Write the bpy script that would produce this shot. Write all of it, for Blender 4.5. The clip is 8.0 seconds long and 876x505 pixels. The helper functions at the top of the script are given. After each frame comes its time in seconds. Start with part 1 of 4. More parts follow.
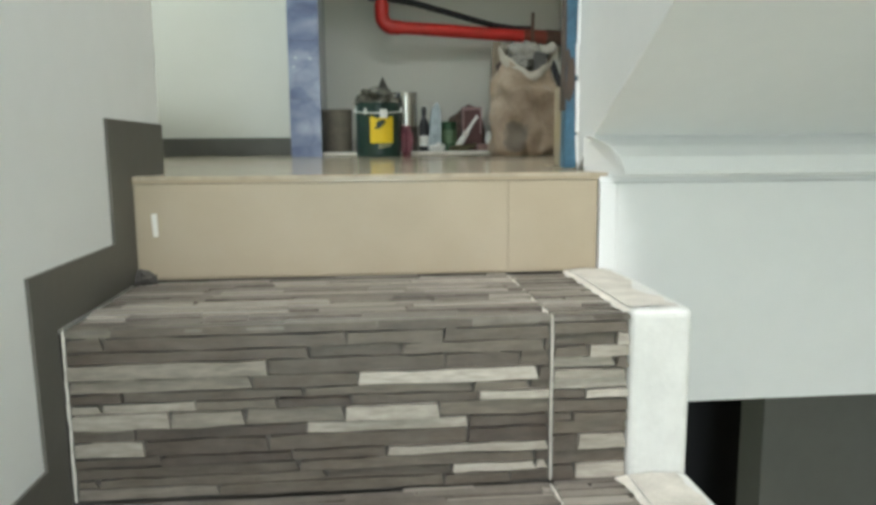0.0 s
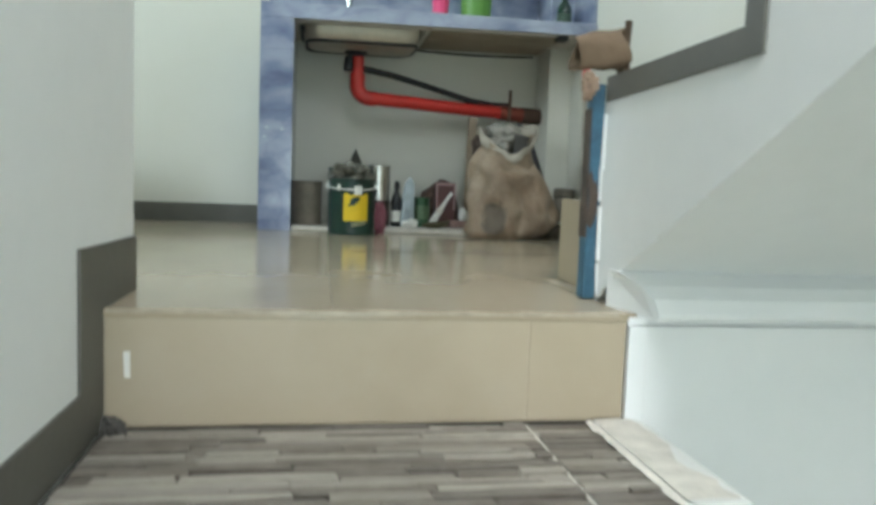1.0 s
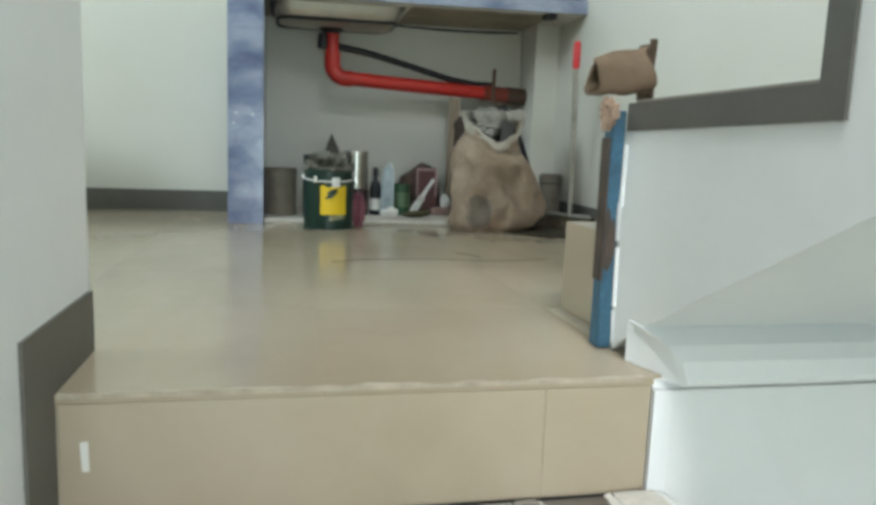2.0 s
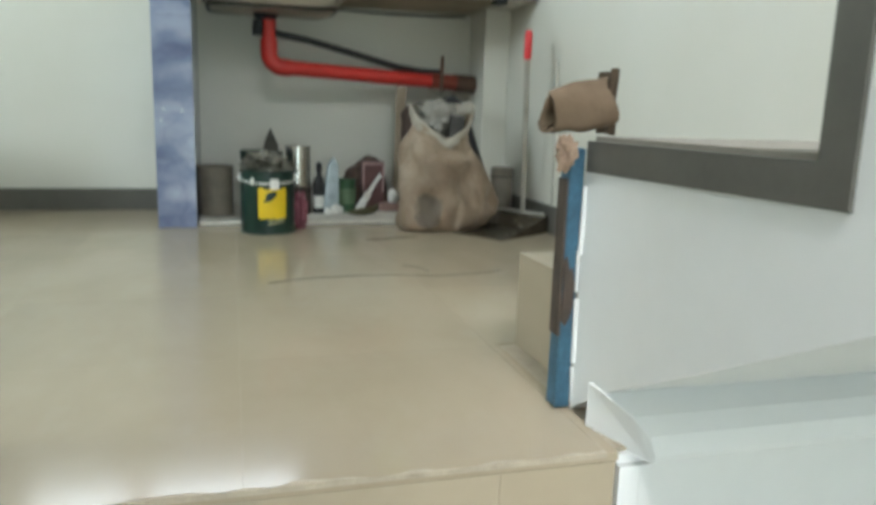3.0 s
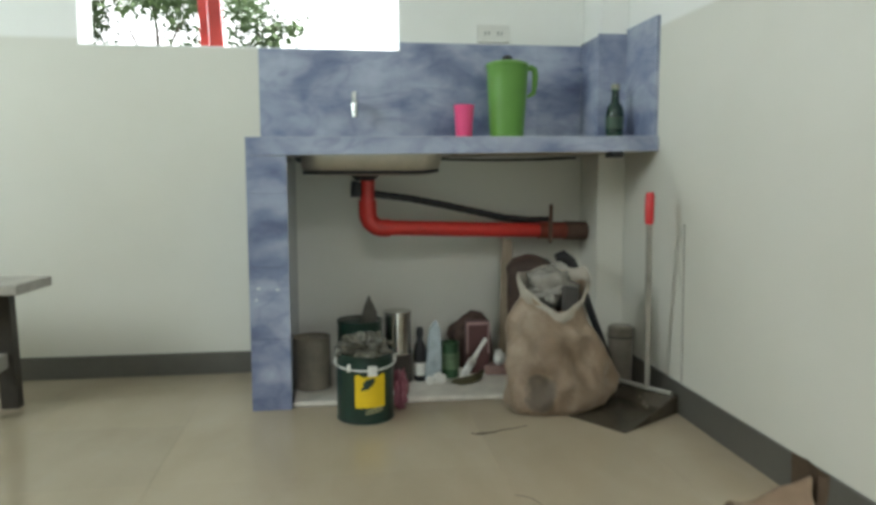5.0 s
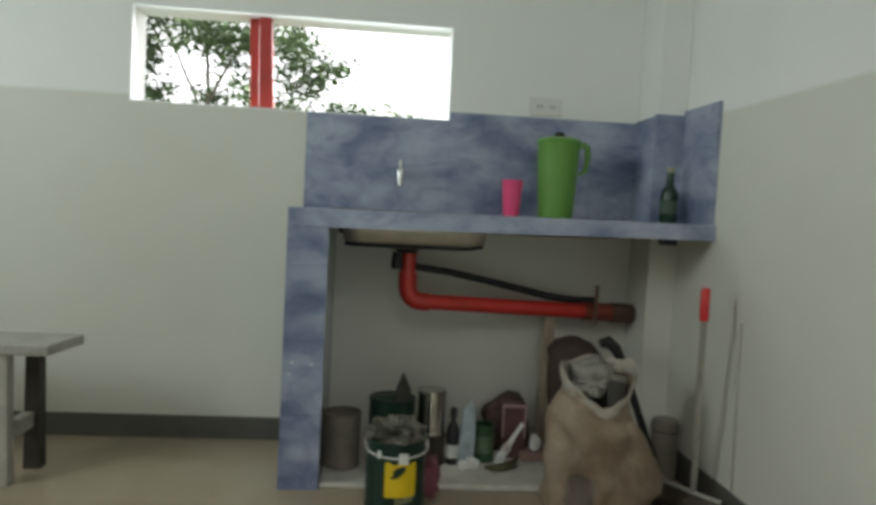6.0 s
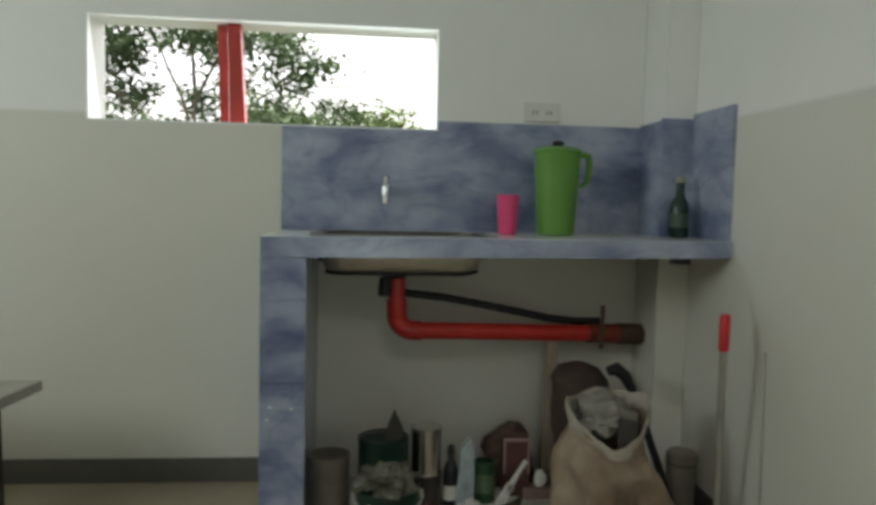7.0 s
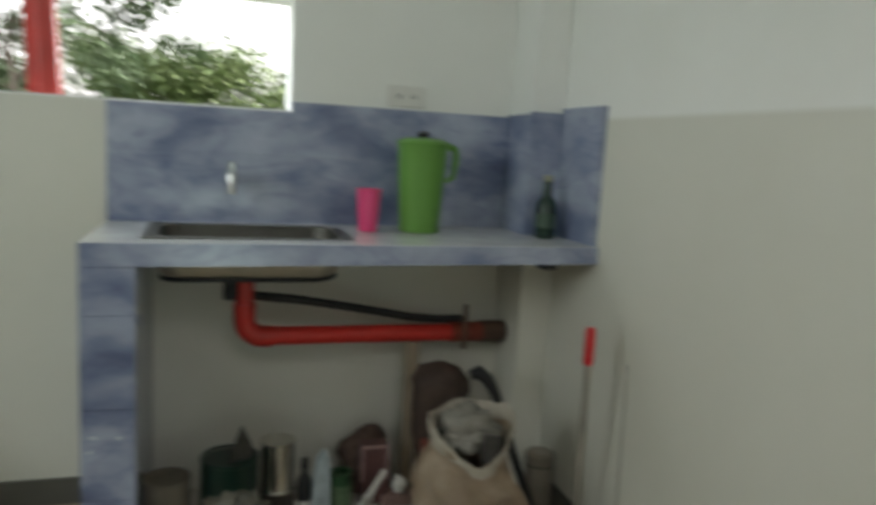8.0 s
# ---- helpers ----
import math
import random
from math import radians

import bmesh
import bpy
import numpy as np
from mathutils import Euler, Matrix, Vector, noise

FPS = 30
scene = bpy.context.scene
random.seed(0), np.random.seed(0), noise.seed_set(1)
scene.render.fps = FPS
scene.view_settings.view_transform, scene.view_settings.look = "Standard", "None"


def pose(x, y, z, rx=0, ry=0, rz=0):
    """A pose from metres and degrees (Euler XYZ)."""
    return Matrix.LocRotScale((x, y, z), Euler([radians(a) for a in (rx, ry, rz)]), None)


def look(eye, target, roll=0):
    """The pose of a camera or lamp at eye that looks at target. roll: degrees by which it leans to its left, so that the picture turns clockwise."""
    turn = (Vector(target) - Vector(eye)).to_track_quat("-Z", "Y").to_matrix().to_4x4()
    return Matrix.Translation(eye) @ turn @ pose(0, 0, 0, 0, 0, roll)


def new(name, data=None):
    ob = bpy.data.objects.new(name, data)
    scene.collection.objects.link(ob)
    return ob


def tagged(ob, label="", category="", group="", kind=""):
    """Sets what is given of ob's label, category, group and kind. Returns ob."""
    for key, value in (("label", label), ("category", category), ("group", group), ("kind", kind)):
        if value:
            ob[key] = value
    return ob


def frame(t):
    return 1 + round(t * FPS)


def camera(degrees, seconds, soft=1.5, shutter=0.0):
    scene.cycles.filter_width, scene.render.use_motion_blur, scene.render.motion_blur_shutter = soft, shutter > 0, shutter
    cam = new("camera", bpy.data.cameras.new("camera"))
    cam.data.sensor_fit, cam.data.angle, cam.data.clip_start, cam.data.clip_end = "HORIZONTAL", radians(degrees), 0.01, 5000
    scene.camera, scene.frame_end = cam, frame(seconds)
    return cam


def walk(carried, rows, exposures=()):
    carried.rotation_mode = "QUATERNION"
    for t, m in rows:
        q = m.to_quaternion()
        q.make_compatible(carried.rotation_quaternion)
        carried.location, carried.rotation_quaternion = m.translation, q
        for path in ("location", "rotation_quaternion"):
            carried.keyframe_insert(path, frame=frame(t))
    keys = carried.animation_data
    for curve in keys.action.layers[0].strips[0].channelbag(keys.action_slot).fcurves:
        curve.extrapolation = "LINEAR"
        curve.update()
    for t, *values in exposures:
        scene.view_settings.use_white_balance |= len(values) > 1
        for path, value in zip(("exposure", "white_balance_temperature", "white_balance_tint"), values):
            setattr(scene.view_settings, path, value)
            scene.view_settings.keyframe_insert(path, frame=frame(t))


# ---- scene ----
cam = camera(62.1, 8.0, soft=3.4, shutter=0.5)
PATH = [
    (0, (0.139, 0.030, 0.045), (0.323, 1.999, -0.250), -0.4),
    (0.5, (0.110, 0.078, 0.104), (0.355, 2.031, -0.252), -0.3),
    (0.7, (0.088, 0.101, 0.126), (0.378, 2.066, -0.106), 1.8),
    (1, (0.054, 0.175, 0.164), (0.388, 2.140, -0.006), 2.2),
    (1.2, (0.040, 0.226, 0.189), (0.378, 2.191, 0.040), 0.9),
    (2.3, (0.033, 0.342, 0.309), (0.501, 2.260, -0.008), 2.8),
    (2.5, (0.039, 0.362, 0.326), (0.547, 2.276, 0.050), 2.4),
    (2.8, (0.060, 0.401, 0.344), (0.573, 2.314, 0.072), 2.3),
    (3, (0.077, 0.446, 0.373), (0.614, 2.336, 0.000), 1.8),
    (3.2, (0.083, 0.477, 0.435), (0.544, 2.365, -0.039), 0.7),
    (3.5, (0.082, 0.493, 0.538), (0.518, 2.415, 0.196), 0.2),
    (3.7, (0.098, 0.497, 0.561), (0.463, 2.438, 0.245), 0.0),
    (4, (0.121, 0.515, 0.592), (0.407, 2.480, 0.351), 0.1),
    (4.2, (0.095, 0.534, 0.624), (0.377, 2.506, 0.450), -0.2),
    (5.3, (0.113, 0.738, 0.731), (0.373, 2.710, 0.508), -0.2),
    (5.5, (0.107, 0.742, 0.773), (0.373, 2.716, 0.586), -0.7),
    (5.6, (0.112, 0.747, 0.793), (0.397, 2.718, 0.613), 1.8),
    (5.8, (0.096, 0.768, 0.809), (0.346, 2.746, 0.659), 3.1),
    (6, (0.085, 0.790, 0.807), (0.266, 2.778, 0.693), 3.0),
    (6.3, (0.129, 0.850, 0.800), (0.294, 2.840, 0.688), 1.0),
    (6.5, (0.134, 0.897, 0.816), (0.345, 2.882, 0.692), 1.5),
    (7, (0.121, 0.987, 0.895), (0.309, 2.973, 0.754), 1.4),
    (7.1, (0.111, 0.998, 0.911), (0.275, 2.982, 0.729), 0.9),
    (7.5, (0.117, 1.045, 0.967), (0.275, 3.029, 0.772), 1.5),
    (7.8, (0.127, 1.118, 1.003), (0.486, 3.080, 0.775), 2.6),
    (8, (0.132, 1.160, 1.035), (0.712, 3.050, 0.754), 3.3),
]
walk(cam, [(t, look(eye, target, roll)) for t, eye, target, roll in PATH],
     exposures=((0, -0.08, 6350, 10), (1.0, -0.13, 6050, 8), (3.0, -0.06, 6200, 10), (4.2, 0.0, 6350, 10), (5.3, -0.64, 6520, 11), (6.0, -1.11, 6620, 11), (6.5, -1.27, 6740, 12), (7.0, -1.37, 6800, 12), (7.5, -1.41, 6800, 12), (8.0, -1.18, 6760, 12)))

# ---- daylight ----
world = bpy.data.worlds.new("sky")
scene.world = world
world.use_nodes = True
wn = world.node_tree.nodes
sky = wn.new("ShaderNodeTexSky")
sky.sky_type, sky.sun_disc = "NISHITA", False
sky.sun_elevation, sky.sun_rotation = radians(58), radians(200)
sky.air_density, sky.dust_density = 1.0, 4.0
wn["Background"].inputs["Strength"].default_value = 1.7
pale = wn.new("ShaderNodeHueSaturation")
pale.inputs["Saturation"].default_value = 0.12
world.node_tree.links.new(sky.outputs[0], pale.inputs["Color"])
world.node_tree.links.new(pale.outputs[0], wn["Background"].inputs["Color"])


def lamp_area(name, m, sx, sy, watts, colour):
    light = bpy.data.lights.new(name, "AREA")
    light.shape, light.size, light.size_y, light.energy, light.color = "RECTANGLE", sx, sy, watts, colour
    ob = new(name, light)
    ob.matrix_world = m
    return ob


# sky light coming in by the openings of the place
lamp_area("window_light_kitchen", look((-0.20, 3.36, 1.27), (-0.15, 2.0, 0.9)), 1.0, 0.28, 5, (0.87, 1.0, 1.03))
lamp_area("window_light_room", look((-2.25, 1.55, 1.65), (-0.3, 3.0, 2.2)), 0.75, 0.9, 25, (0.80, 1.0, 1.0))
lamp_area("roof_light_stairs", look((0.35, -0.75, 2.60), (0.30, 0.55, 0.0)), 0.95, 0.95, 1.8, (0.70, 1.0, 1.06))
lamp_area("doorway_light_stairs", look((0.16, -1.58, 0.0), (0.45, 1.1, -0.20)), 0.62, 1.10, 9.5, (0.75, 1.0, 1.06))

# ---- materials ----


class Mat:
    """A node material with a few helpers."""

    def __init__(self, name, rough=0.6, metal=0.0, spec=0.5):
        self.m = bpy.data.materials.new(name)
        self.m.use_nodes = True
        self.t = self.m.node_tree
        self.b = self.t.nodes["Principled BSDF"]
        self.b.inputs["Roughness"].default_value = rough
        self.b.inputs["Metallic"].default_value = metal
        self.b.inputs["Specular IOR Level"].default_value = spec
        self.co = None

    def node(self, kind, **values):
        n = self.t.nodes.new(kind)
        for k, v in values.items():
            n.inputs[k].default_value = v
        return n

    def link(self, a, b):
        self.t.links.new(a, b)

    def coords(self, world_space=False, jitter=False, scale=(1, 1, 1)):
        if world_space:
            out = self.node("ShaderNodeNewGeometry").outputs["Position"]
        else:
            out = self.node("ShaderNodeTexCoord").outputs["Object"]
        mp = self.node("ShaderNodeMapping")
        mp.inputs["Scale"].default_value = scale
        self.link(out, mp.inputs["Vector"])
        if jitter:
            info = self.node("ShaderNodeObjectInfo")
            mul = self.node("ShaderNodeMath")
            mul.operation = "MULTIPLY"
            mul.inputs[1].default_value = 37.0
            self.link(info.outputs["Random"], mul.inputs[0])
            self.link(mul.outputs[0], mp.inputs["Location"])
        return mp.outputs[0]

    def noise(self, vec, scale, detail=4.0, rough=0.55, distortion=0.0):
        n = self.node("ShaderNodeTexNoise", Scale=scale, Detail=detail, Roughness=rough, Distortion=distortion)
        self.link(vec, n.inputs["Vector"])
        return n.outputs["Fac"]

    def ramp(self, fac, stops):
        r = self.node("ShaderNodeValToRGB")
        e = r.color_ramp.elements
        while len(e) < len(stops):
            e.new(0.5)
        for el, (p, c) in zip(e, stops):
            el.position, el.color = p, (*c, 1)
        self.link(fac, r.inputs["Fac"])
        return r.outputs["Color"]

    def mix(self, fac, a, b, mode="MIX"):
        n = self.node("ShaderNodeMix")
        n.data_type, n.blend_type = "RGBA", mode
        for sock, v in ((n.inputs["Factor"], fac), (n.inputs["A"], a), (n.inputs["B"], b)):
            if isinstance(v, (int, float)):
                sock.default_value = v
            elif isinstance(v, tuple):
                sock.default_value = (*v, 1)
            else:
                self.link(v, sock)
        return n.outputs["Result"]

    def colour(self, c):
        if isinstance(c, tuple):
            self.b.inputs["Base Color"].default_value = (*c, 1)
        else:
            self.link(c, self.b.inputs["Base Color"])
        return self

    def roughness(self, fac, lo, hi):
        mr = self.node("ShaderNodeMapRange")
        mr.inputs["To Min"].default_value, mr.inputs["To Max"].default_value = lo, hi
        self.link(fac, mr.inputs["Value"])
        self.link(mr.outputs[0], self.b.inputs["Roughness"])
        return self

    def bump(self, fac, strength, distance):
        n = self.node("ShaderNodeBump", Strength=strength, Distance=distance)
        self.link(fac, n.inputs["Height"])
        self.link(n.outputs[0], self.b.inputs["Normal"])
        return self


def dull(name, c, rough=0.6, spread=0.18, scale=18, metal=0.0, bump=0.15, spec=0.5):
    """A plain surface with stains at two scales and a fine relief."""
    m = Mat(name, rough, metal, spec)
    v = m.coords()
    big, fine = m.noise(v, scale, 5), m.noise(v, scale * 9, 3)
    lo = tuple(x * (1 - spread) for x in c)
    hi = tuple(min(1, x * (1 + spread)) for x in c)
    col = m.ramp(big, ((0.3, lo), (0.7, hi)))
    col = m.mix(0.25, col, m.ramp(fine, ((0.35, lo), (0.65, hi))))
    m.colour(col).bump(fine, bump, 0.002).roughness(big, max(0.03, rough - 0.08), min(1, rough + 0.08))
    return m.m


def paint_two_tone(name, low, high, z):
    """Wall paint with one tone below the height z and a second above."""
    m = Mat(name, 0.55)
    v = m.coords(True)
    n1, n2 = m.noise(v, 1.7, 5), m.noise(v, 90, 3)
    sep = m.node("ShaderNodeSeparateXYZ")
    m.link(v, sep.inputs[0])
    step = m.node("ShaderNodeMapRange")
    step.inputs["From Min"].default_value, step.inputs["From Max"].default_value = z - 0.006, z + 0.006
    m.link(sep.outputs["Z"], step.inputs["Value"])
    col = m.mix(step.outputs[0], low, high)
    dirt = m.ramp(n1, ((0.3, (0.93, 0.925, 0.90)), (0.7, (1, 1, 1))))
    m.colour(m.mix(1.0, col, dirt, "MULTIPLY")).bump(n2, 0.12, 0.001).roughness(n1, 0.45, 0.6)
    return m.m


def marble_blue(name):
    """Glazed tile with soft drifting bands of blue grey cloud and a few darker veins."""
    m = Mat(name, 0.22)
    v = m.coords(True, scale=(1, 1, 1.7))
    drift = m.node("ShaderNodeTexNoise", Scale=2.6, Detail=2.0)
    m.link(v, drift.inputs["Vector"])
    bend = m.node("ShaderNodeVectorMath")
    bend.operation = "MULTIPLY_ADD"
    bend.inputs[1].default_value = (0.22, 0.22, 0.22)
    m.link(drift.outputs["Color"], bend.inputs[0])
    m.link(v, bend.inputs[2])
    cloud = m.noise(bend.outputs[0], 4.6, 3.0, 0.46, 0.2)
    streak = m.noise(m.coords(True, scale=(1, 1, 1.9)), 4.2, 3, 0.5, 1.0)
    fine = m.noise(v, 30, 5, 0.6, 0.6)
    info = m.node("ShaderNodeObjectInfo")
    col = m.ramp(cloud, ((0.33, (0.115, 0.145, 0.250)), (0.42, (0.196, 0.233, 0.352)), (0.50, (0.300, 0.342, 0.456)), (0.66, (0.43, 0.473, 0.575))))
    vein = m.ramp(streak, ((0.50, (1, 1, 1)), (0.565, (0.62, 0.64, 0.74)), (0.60, (0.82, 0.83, 0.88)), (0.68, (1.0, 1.0, 1.0))))
    col = m.mix(0.6, col, vein, "MULTIPLY")
    col = m.mix(0.16, col, m.ramp(fine, ((0.3, (0.12, 0.135, 0.20)), (0.7, (0.38, 0.40, 0.48)))))
    tone = m.ramp(info.outputs["Random"], ((0.0, (0.93, 0.93, 0.95)), (1.0, (1.07, 1.06, 1.06))))
    m.colour(m.mix(1.0, col, tone, "MULTIPLY")).bump(fine, 0.04, 0.001).roughness(fine, 0.09, 0.18)
    return m.m


def floor_tile_mat(name, lo=0.09, hi=0.20):
    m = Mat(name, 0.15)
    v = m.coords(True, scale=(1.0, 0.55, 1))
    big, fine = m.noise(v, 3.2, 5, 0.55, 0.3), m.noise(v, 120, 3)
    info = m.node("ShaderNodeObjectInfo")
    col = m.ramp(big, ((0.25, (0.34, 0.277, 0.190)), (0.5, (0.385, 0.320, 0.226)), (0.78, (0.435, 0.368, 0.272))))
    tone = m.ramp(info.outputs["Random"], ((0.0, (0.97, 0.97, 0.97)), (1.0, (1.03, 1.03, 1.02))))
    col = m.mix(1.0, col, tone, "MULTIPLY")
    dust = m.ramp(m.noise(v, 11, 6, 0.65), ((0.52, (0.0, 0.0, 0.0)), (0.8, (0.35, 0.35, 0.35))))
    m.colour(m.mix(dust, col, (0.42, 0.37, 0.29))).bump(fine, 0.03, 0.0006).roughness(m.noise(v, 6, 5), lo, hi)
    return m.m


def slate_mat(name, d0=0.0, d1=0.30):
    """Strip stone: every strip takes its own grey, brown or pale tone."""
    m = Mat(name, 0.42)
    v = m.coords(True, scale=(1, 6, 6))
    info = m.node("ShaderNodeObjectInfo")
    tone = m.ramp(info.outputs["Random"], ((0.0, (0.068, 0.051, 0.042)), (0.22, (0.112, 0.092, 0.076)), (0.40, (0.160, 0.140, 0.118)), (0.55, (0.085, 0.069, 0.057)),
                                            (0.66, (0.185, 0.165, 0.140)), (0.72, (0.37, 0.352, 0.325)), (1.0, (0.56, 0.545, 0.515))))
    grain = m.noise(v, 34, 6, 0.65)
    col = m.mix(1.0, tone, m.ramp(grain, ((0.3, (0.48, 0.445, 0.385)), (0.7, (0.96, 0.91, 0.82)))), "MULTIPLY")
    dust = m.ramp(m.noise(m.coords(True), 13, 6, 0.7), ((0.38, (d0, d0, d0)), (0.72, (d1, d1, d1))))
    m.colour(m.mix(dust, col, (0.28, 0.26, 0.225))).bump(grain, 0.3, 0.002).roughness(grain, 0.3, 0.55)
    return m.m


WALL = paint_two_tone("wall_paint", (0.69, 0.683, 0.612), (0.86, 0.865, 0.835), 1.135)
WHITE = dull("white_wall_paint", (0.79, 0.80, 0.785), 0.6, 0.03, 3, bump=0.08)
GREY = dull("grey_enamel_paint", (0.105, 0.100, 0.085), 0.45, 0.12, 9)
BLUE_TILE = marble_blue("blue_marbled_tile")
BEIGE = floor_tile_mat("beige_polished_tile")
RISER = floor_tile_mat("beige_riser_tile", 0.38, 0.5)
SLATE = slate_mat("strip_stone", 0.0, 0.20)
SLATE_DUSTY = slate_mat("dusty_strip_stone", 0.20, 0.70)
GROUT = dull("pale_grout", (0.375, 0.318, 0.233), 0.8, 0.12, 40)
BLUEGROUT = dull("blue_grey_grout", (0.17, 0.18, 0.235), 0.7, 0.15, 40)
DARKGROUT = dull("dark_joint", (0.085, 0.078, 0.068), 0.9, 0.2, 40)
CEMENT = dull("pale_cement", (0.64, 0.61, 0.54), 0.85, 0.15, 20, bump=0.4)
# dark base colour carries the dim light on the wall below the landing
DARK = dull("wall_shade_dark", (0.10, 0.10, 0.088), 0.8, 0.1, 5)
STEEL = dull("brushed_steel", (0.60, 0.58, 0.54), 0.32, 0.08, 30, metal=1.0)
CHROME = dull("chrome", (0.62, 0.63, 0.63), 0.22, 0.03, 30, metal=1.0, bump=0.0)
PVC = dull("orange_red_plastic_pipe", (0.53, 0.030, 0.022), 0.35, 0.12, 20)
# rubber parts, and the painted-in shade behind the space below
BLACK = dull("black_rubber_and_shade", (0.012, 0.012, 0.014), 0.5, 0.2, 30)

# ---- building helpers ----


def part(name, bm, material, parent=None, label=""):
    me = bpy.data.meshes.new(name)
    bm.normal_update()
    bm.to_mesh(me)
    bm.free()
    me.materials.append(material)
    ob = new(name, me)
    if parent is not None:
        ob.parent = parent
    if label:
        ob["label"] = label
    return ob


def smooth(ob, angle=40):
    me = ob.data
    me.polygons.foreach_set("use_smooth", [True] * len(me.polygons))
    me.set_sharp_from_angle(angle=radians(angle))
    return ob


def thing(name, at, label, category, group="", rz=0):
    ob = new(name)
    ob.matrix_world = pose(*at, 0, 0, rz)
    return tagged(ob, label, category, group)


def box(x0, x1, y0, y1, z0, z1, bevel=0.0, bm=None, seg=1):
    b = bmesh.new()
    bmesh.ops.create_cube(b, size=1)
    for v in b.verts:
        v.co = ((x0 + x1) / 2 + v.co.x * (x1 - x0), (y0 + y1) / 2 + v.co.y * (y1 - y0), (z0 + z1) / 2 + v.co.z * (z1 - z0))
    if bevel:
        bmesh.ops.bevel(b, geom=b.edges[:], offset=bevel, segments=seg, affect="EDGES", profile=0.5)
    if bm is None:
        return b
    me = bpy.data.meshes.new("tmp")
    b.to_mesh(me)
    b.free()
    bm.from_mesh(me)
    bpy.data.meshes.remove(me)
    return bm


def prism(profile, axis, a, b, bevel=0.0):
    """A closed outline, in the two other axes, drawn out along axis from a to b."""
    bm = bmesh.new()

    def at(p, d):
        return {"x": (d, p[0], p[1]), "y": (p[0], d, p[1]), "z": (p[0], p[1], d)}[axis]
    v0 = [bm.verts.new(at(p, a)) for p in profile]
    v1 = [bm.verts.new(at(p, b)) for p in profile]
    bm.faces.new(v0)
    bm.faces.new(v1)
    n = len(profile)
    for i in range(n):
        bm.faces.new((v0[i], v0[(i + 1) % n], v1[(i + 1) % n], v1[i]))
    bmesh.ops.recalc_face_normals(bm, faces=bm.faces[:])
    if bevel:
        bmesh.ops.bevel(bm, geom=bm.edges[:], offset=bevel, segments=2, affect="EDGES", profile=0.5)
    return bm


def lathe(profile, n=32, cap=True):
    """A turned body from (radius, height) pairs, bottom to top."""
    bm = bmesh.new()
    rings = []
    for r, z in profile:
        rings.append([bm.verts.new((r * math.cos(2 * math.pi * k / n), r * math.sin(2 * math.pi * k / n), z)) for k in range(n)])
    for a, b in zip(rings, rings[1:]):
        for k in range(n):
            bm.faces.new((a[k], a[(k + 1) % n], b[(k + 1) % n], b[k]))
    if cap:
        bm.faces.new(rings[0][::-1])
        bm.faces.new(rings[-1])
    bmesh.ops.recalc_face_normals(bm, faces=bm.faces[:])
    return bm


def tube(points, r, n=14, cap=True):
    """A pipe along points, with the same roundness all along."""
    bm = bmesh.new()
    pts = [Vector(p) for p in points]
    rings = []
    up = Vector((0.31, 0.52, 0.79)).normalized()
    for i, p in enumerate(pts):
        d = (pts[min(i + 1, len(pts) - 1)] - pts[max(i - 1, 0)]).normalized()
        s = d.cross(up).normalized()
        u = s.cross(d)
        rad = r[i] if isinstance(r, (list, tuple)) else r
        rings.append([bm.verts.new(p + rad * (math.cos(2 * math.pi * k / n) * s + math.sin(2 * math.pi * k / n) * u)) for k in range(n)])
    for a, b in zip(rings, rings[1:]):
        for k in range(n):
            bm.faces.new((a[k], a[(k + 1) % n], b[(k + 1) % n], b[k]))
    if cap:
        bm.faces.new(rings[0][::-1])
        bm.faces.new(rings[-1])
    bmesh.ops.recalc_face_normals(bm, faces=bm.faces[:])
    return bm


def arc(c, r, a0, a1, n, u, v):
    c, u, v = Vector(c), Vector(u), Vector(v)
    return [c + r * (math.cos(radians(a0 + (a1 - a0) * i / n)) * u + math.sin(radians(a0 + (a1 - a0) * i / n)) * v) for i in range(n + 1)]


def crumple(bm, amount, scale, seed=0.0):
    off = Vector((seed * 3.1, seed * 1.7, seed * 5.3))
    for v in bm.verts:
        v.co += amount * noise.noise_vector(v.co * scale + off)
    return bm


def ring(x0, x1, y0, y1, a0, a1, b0, b1, z0, z1):
    """A plate with a rectangular hole."""
    bm = bmesh.new()
    lo, hi = [], []
    for z, out in ((z0, lo), (z1, hi)):
        out += [bm.verts.new((x, y, z)) for x, y in ((x0, y0), (x1, y0), (x1, y1), (x0, y1), (a0, b0), (a1, b0), (a1, b1), (a0, b1))]
    for k in range(4):
        n = (k + 1) % 4
        bm.faces.new((hi[k], hi[n], hi[4 + n], hi[4 + k]))
        bm.faces.new((lo[k], lo[4 + k], lo[4 + n], lo[n]))
        bm.faces.new((lo[k], lo[n], hi[n], hi[k]))
        bm.faces.new((lo[4 + n], lo[4 + k], hi[4 + k], hi[4 + n]))
    bmesh.ops.recalc_face_normals(bm, faces=bm.faces[:])
    return bm


def structure(name, bm, material, label, category):
    return tagged(part(name, bm, material), label, category, kind="structure")


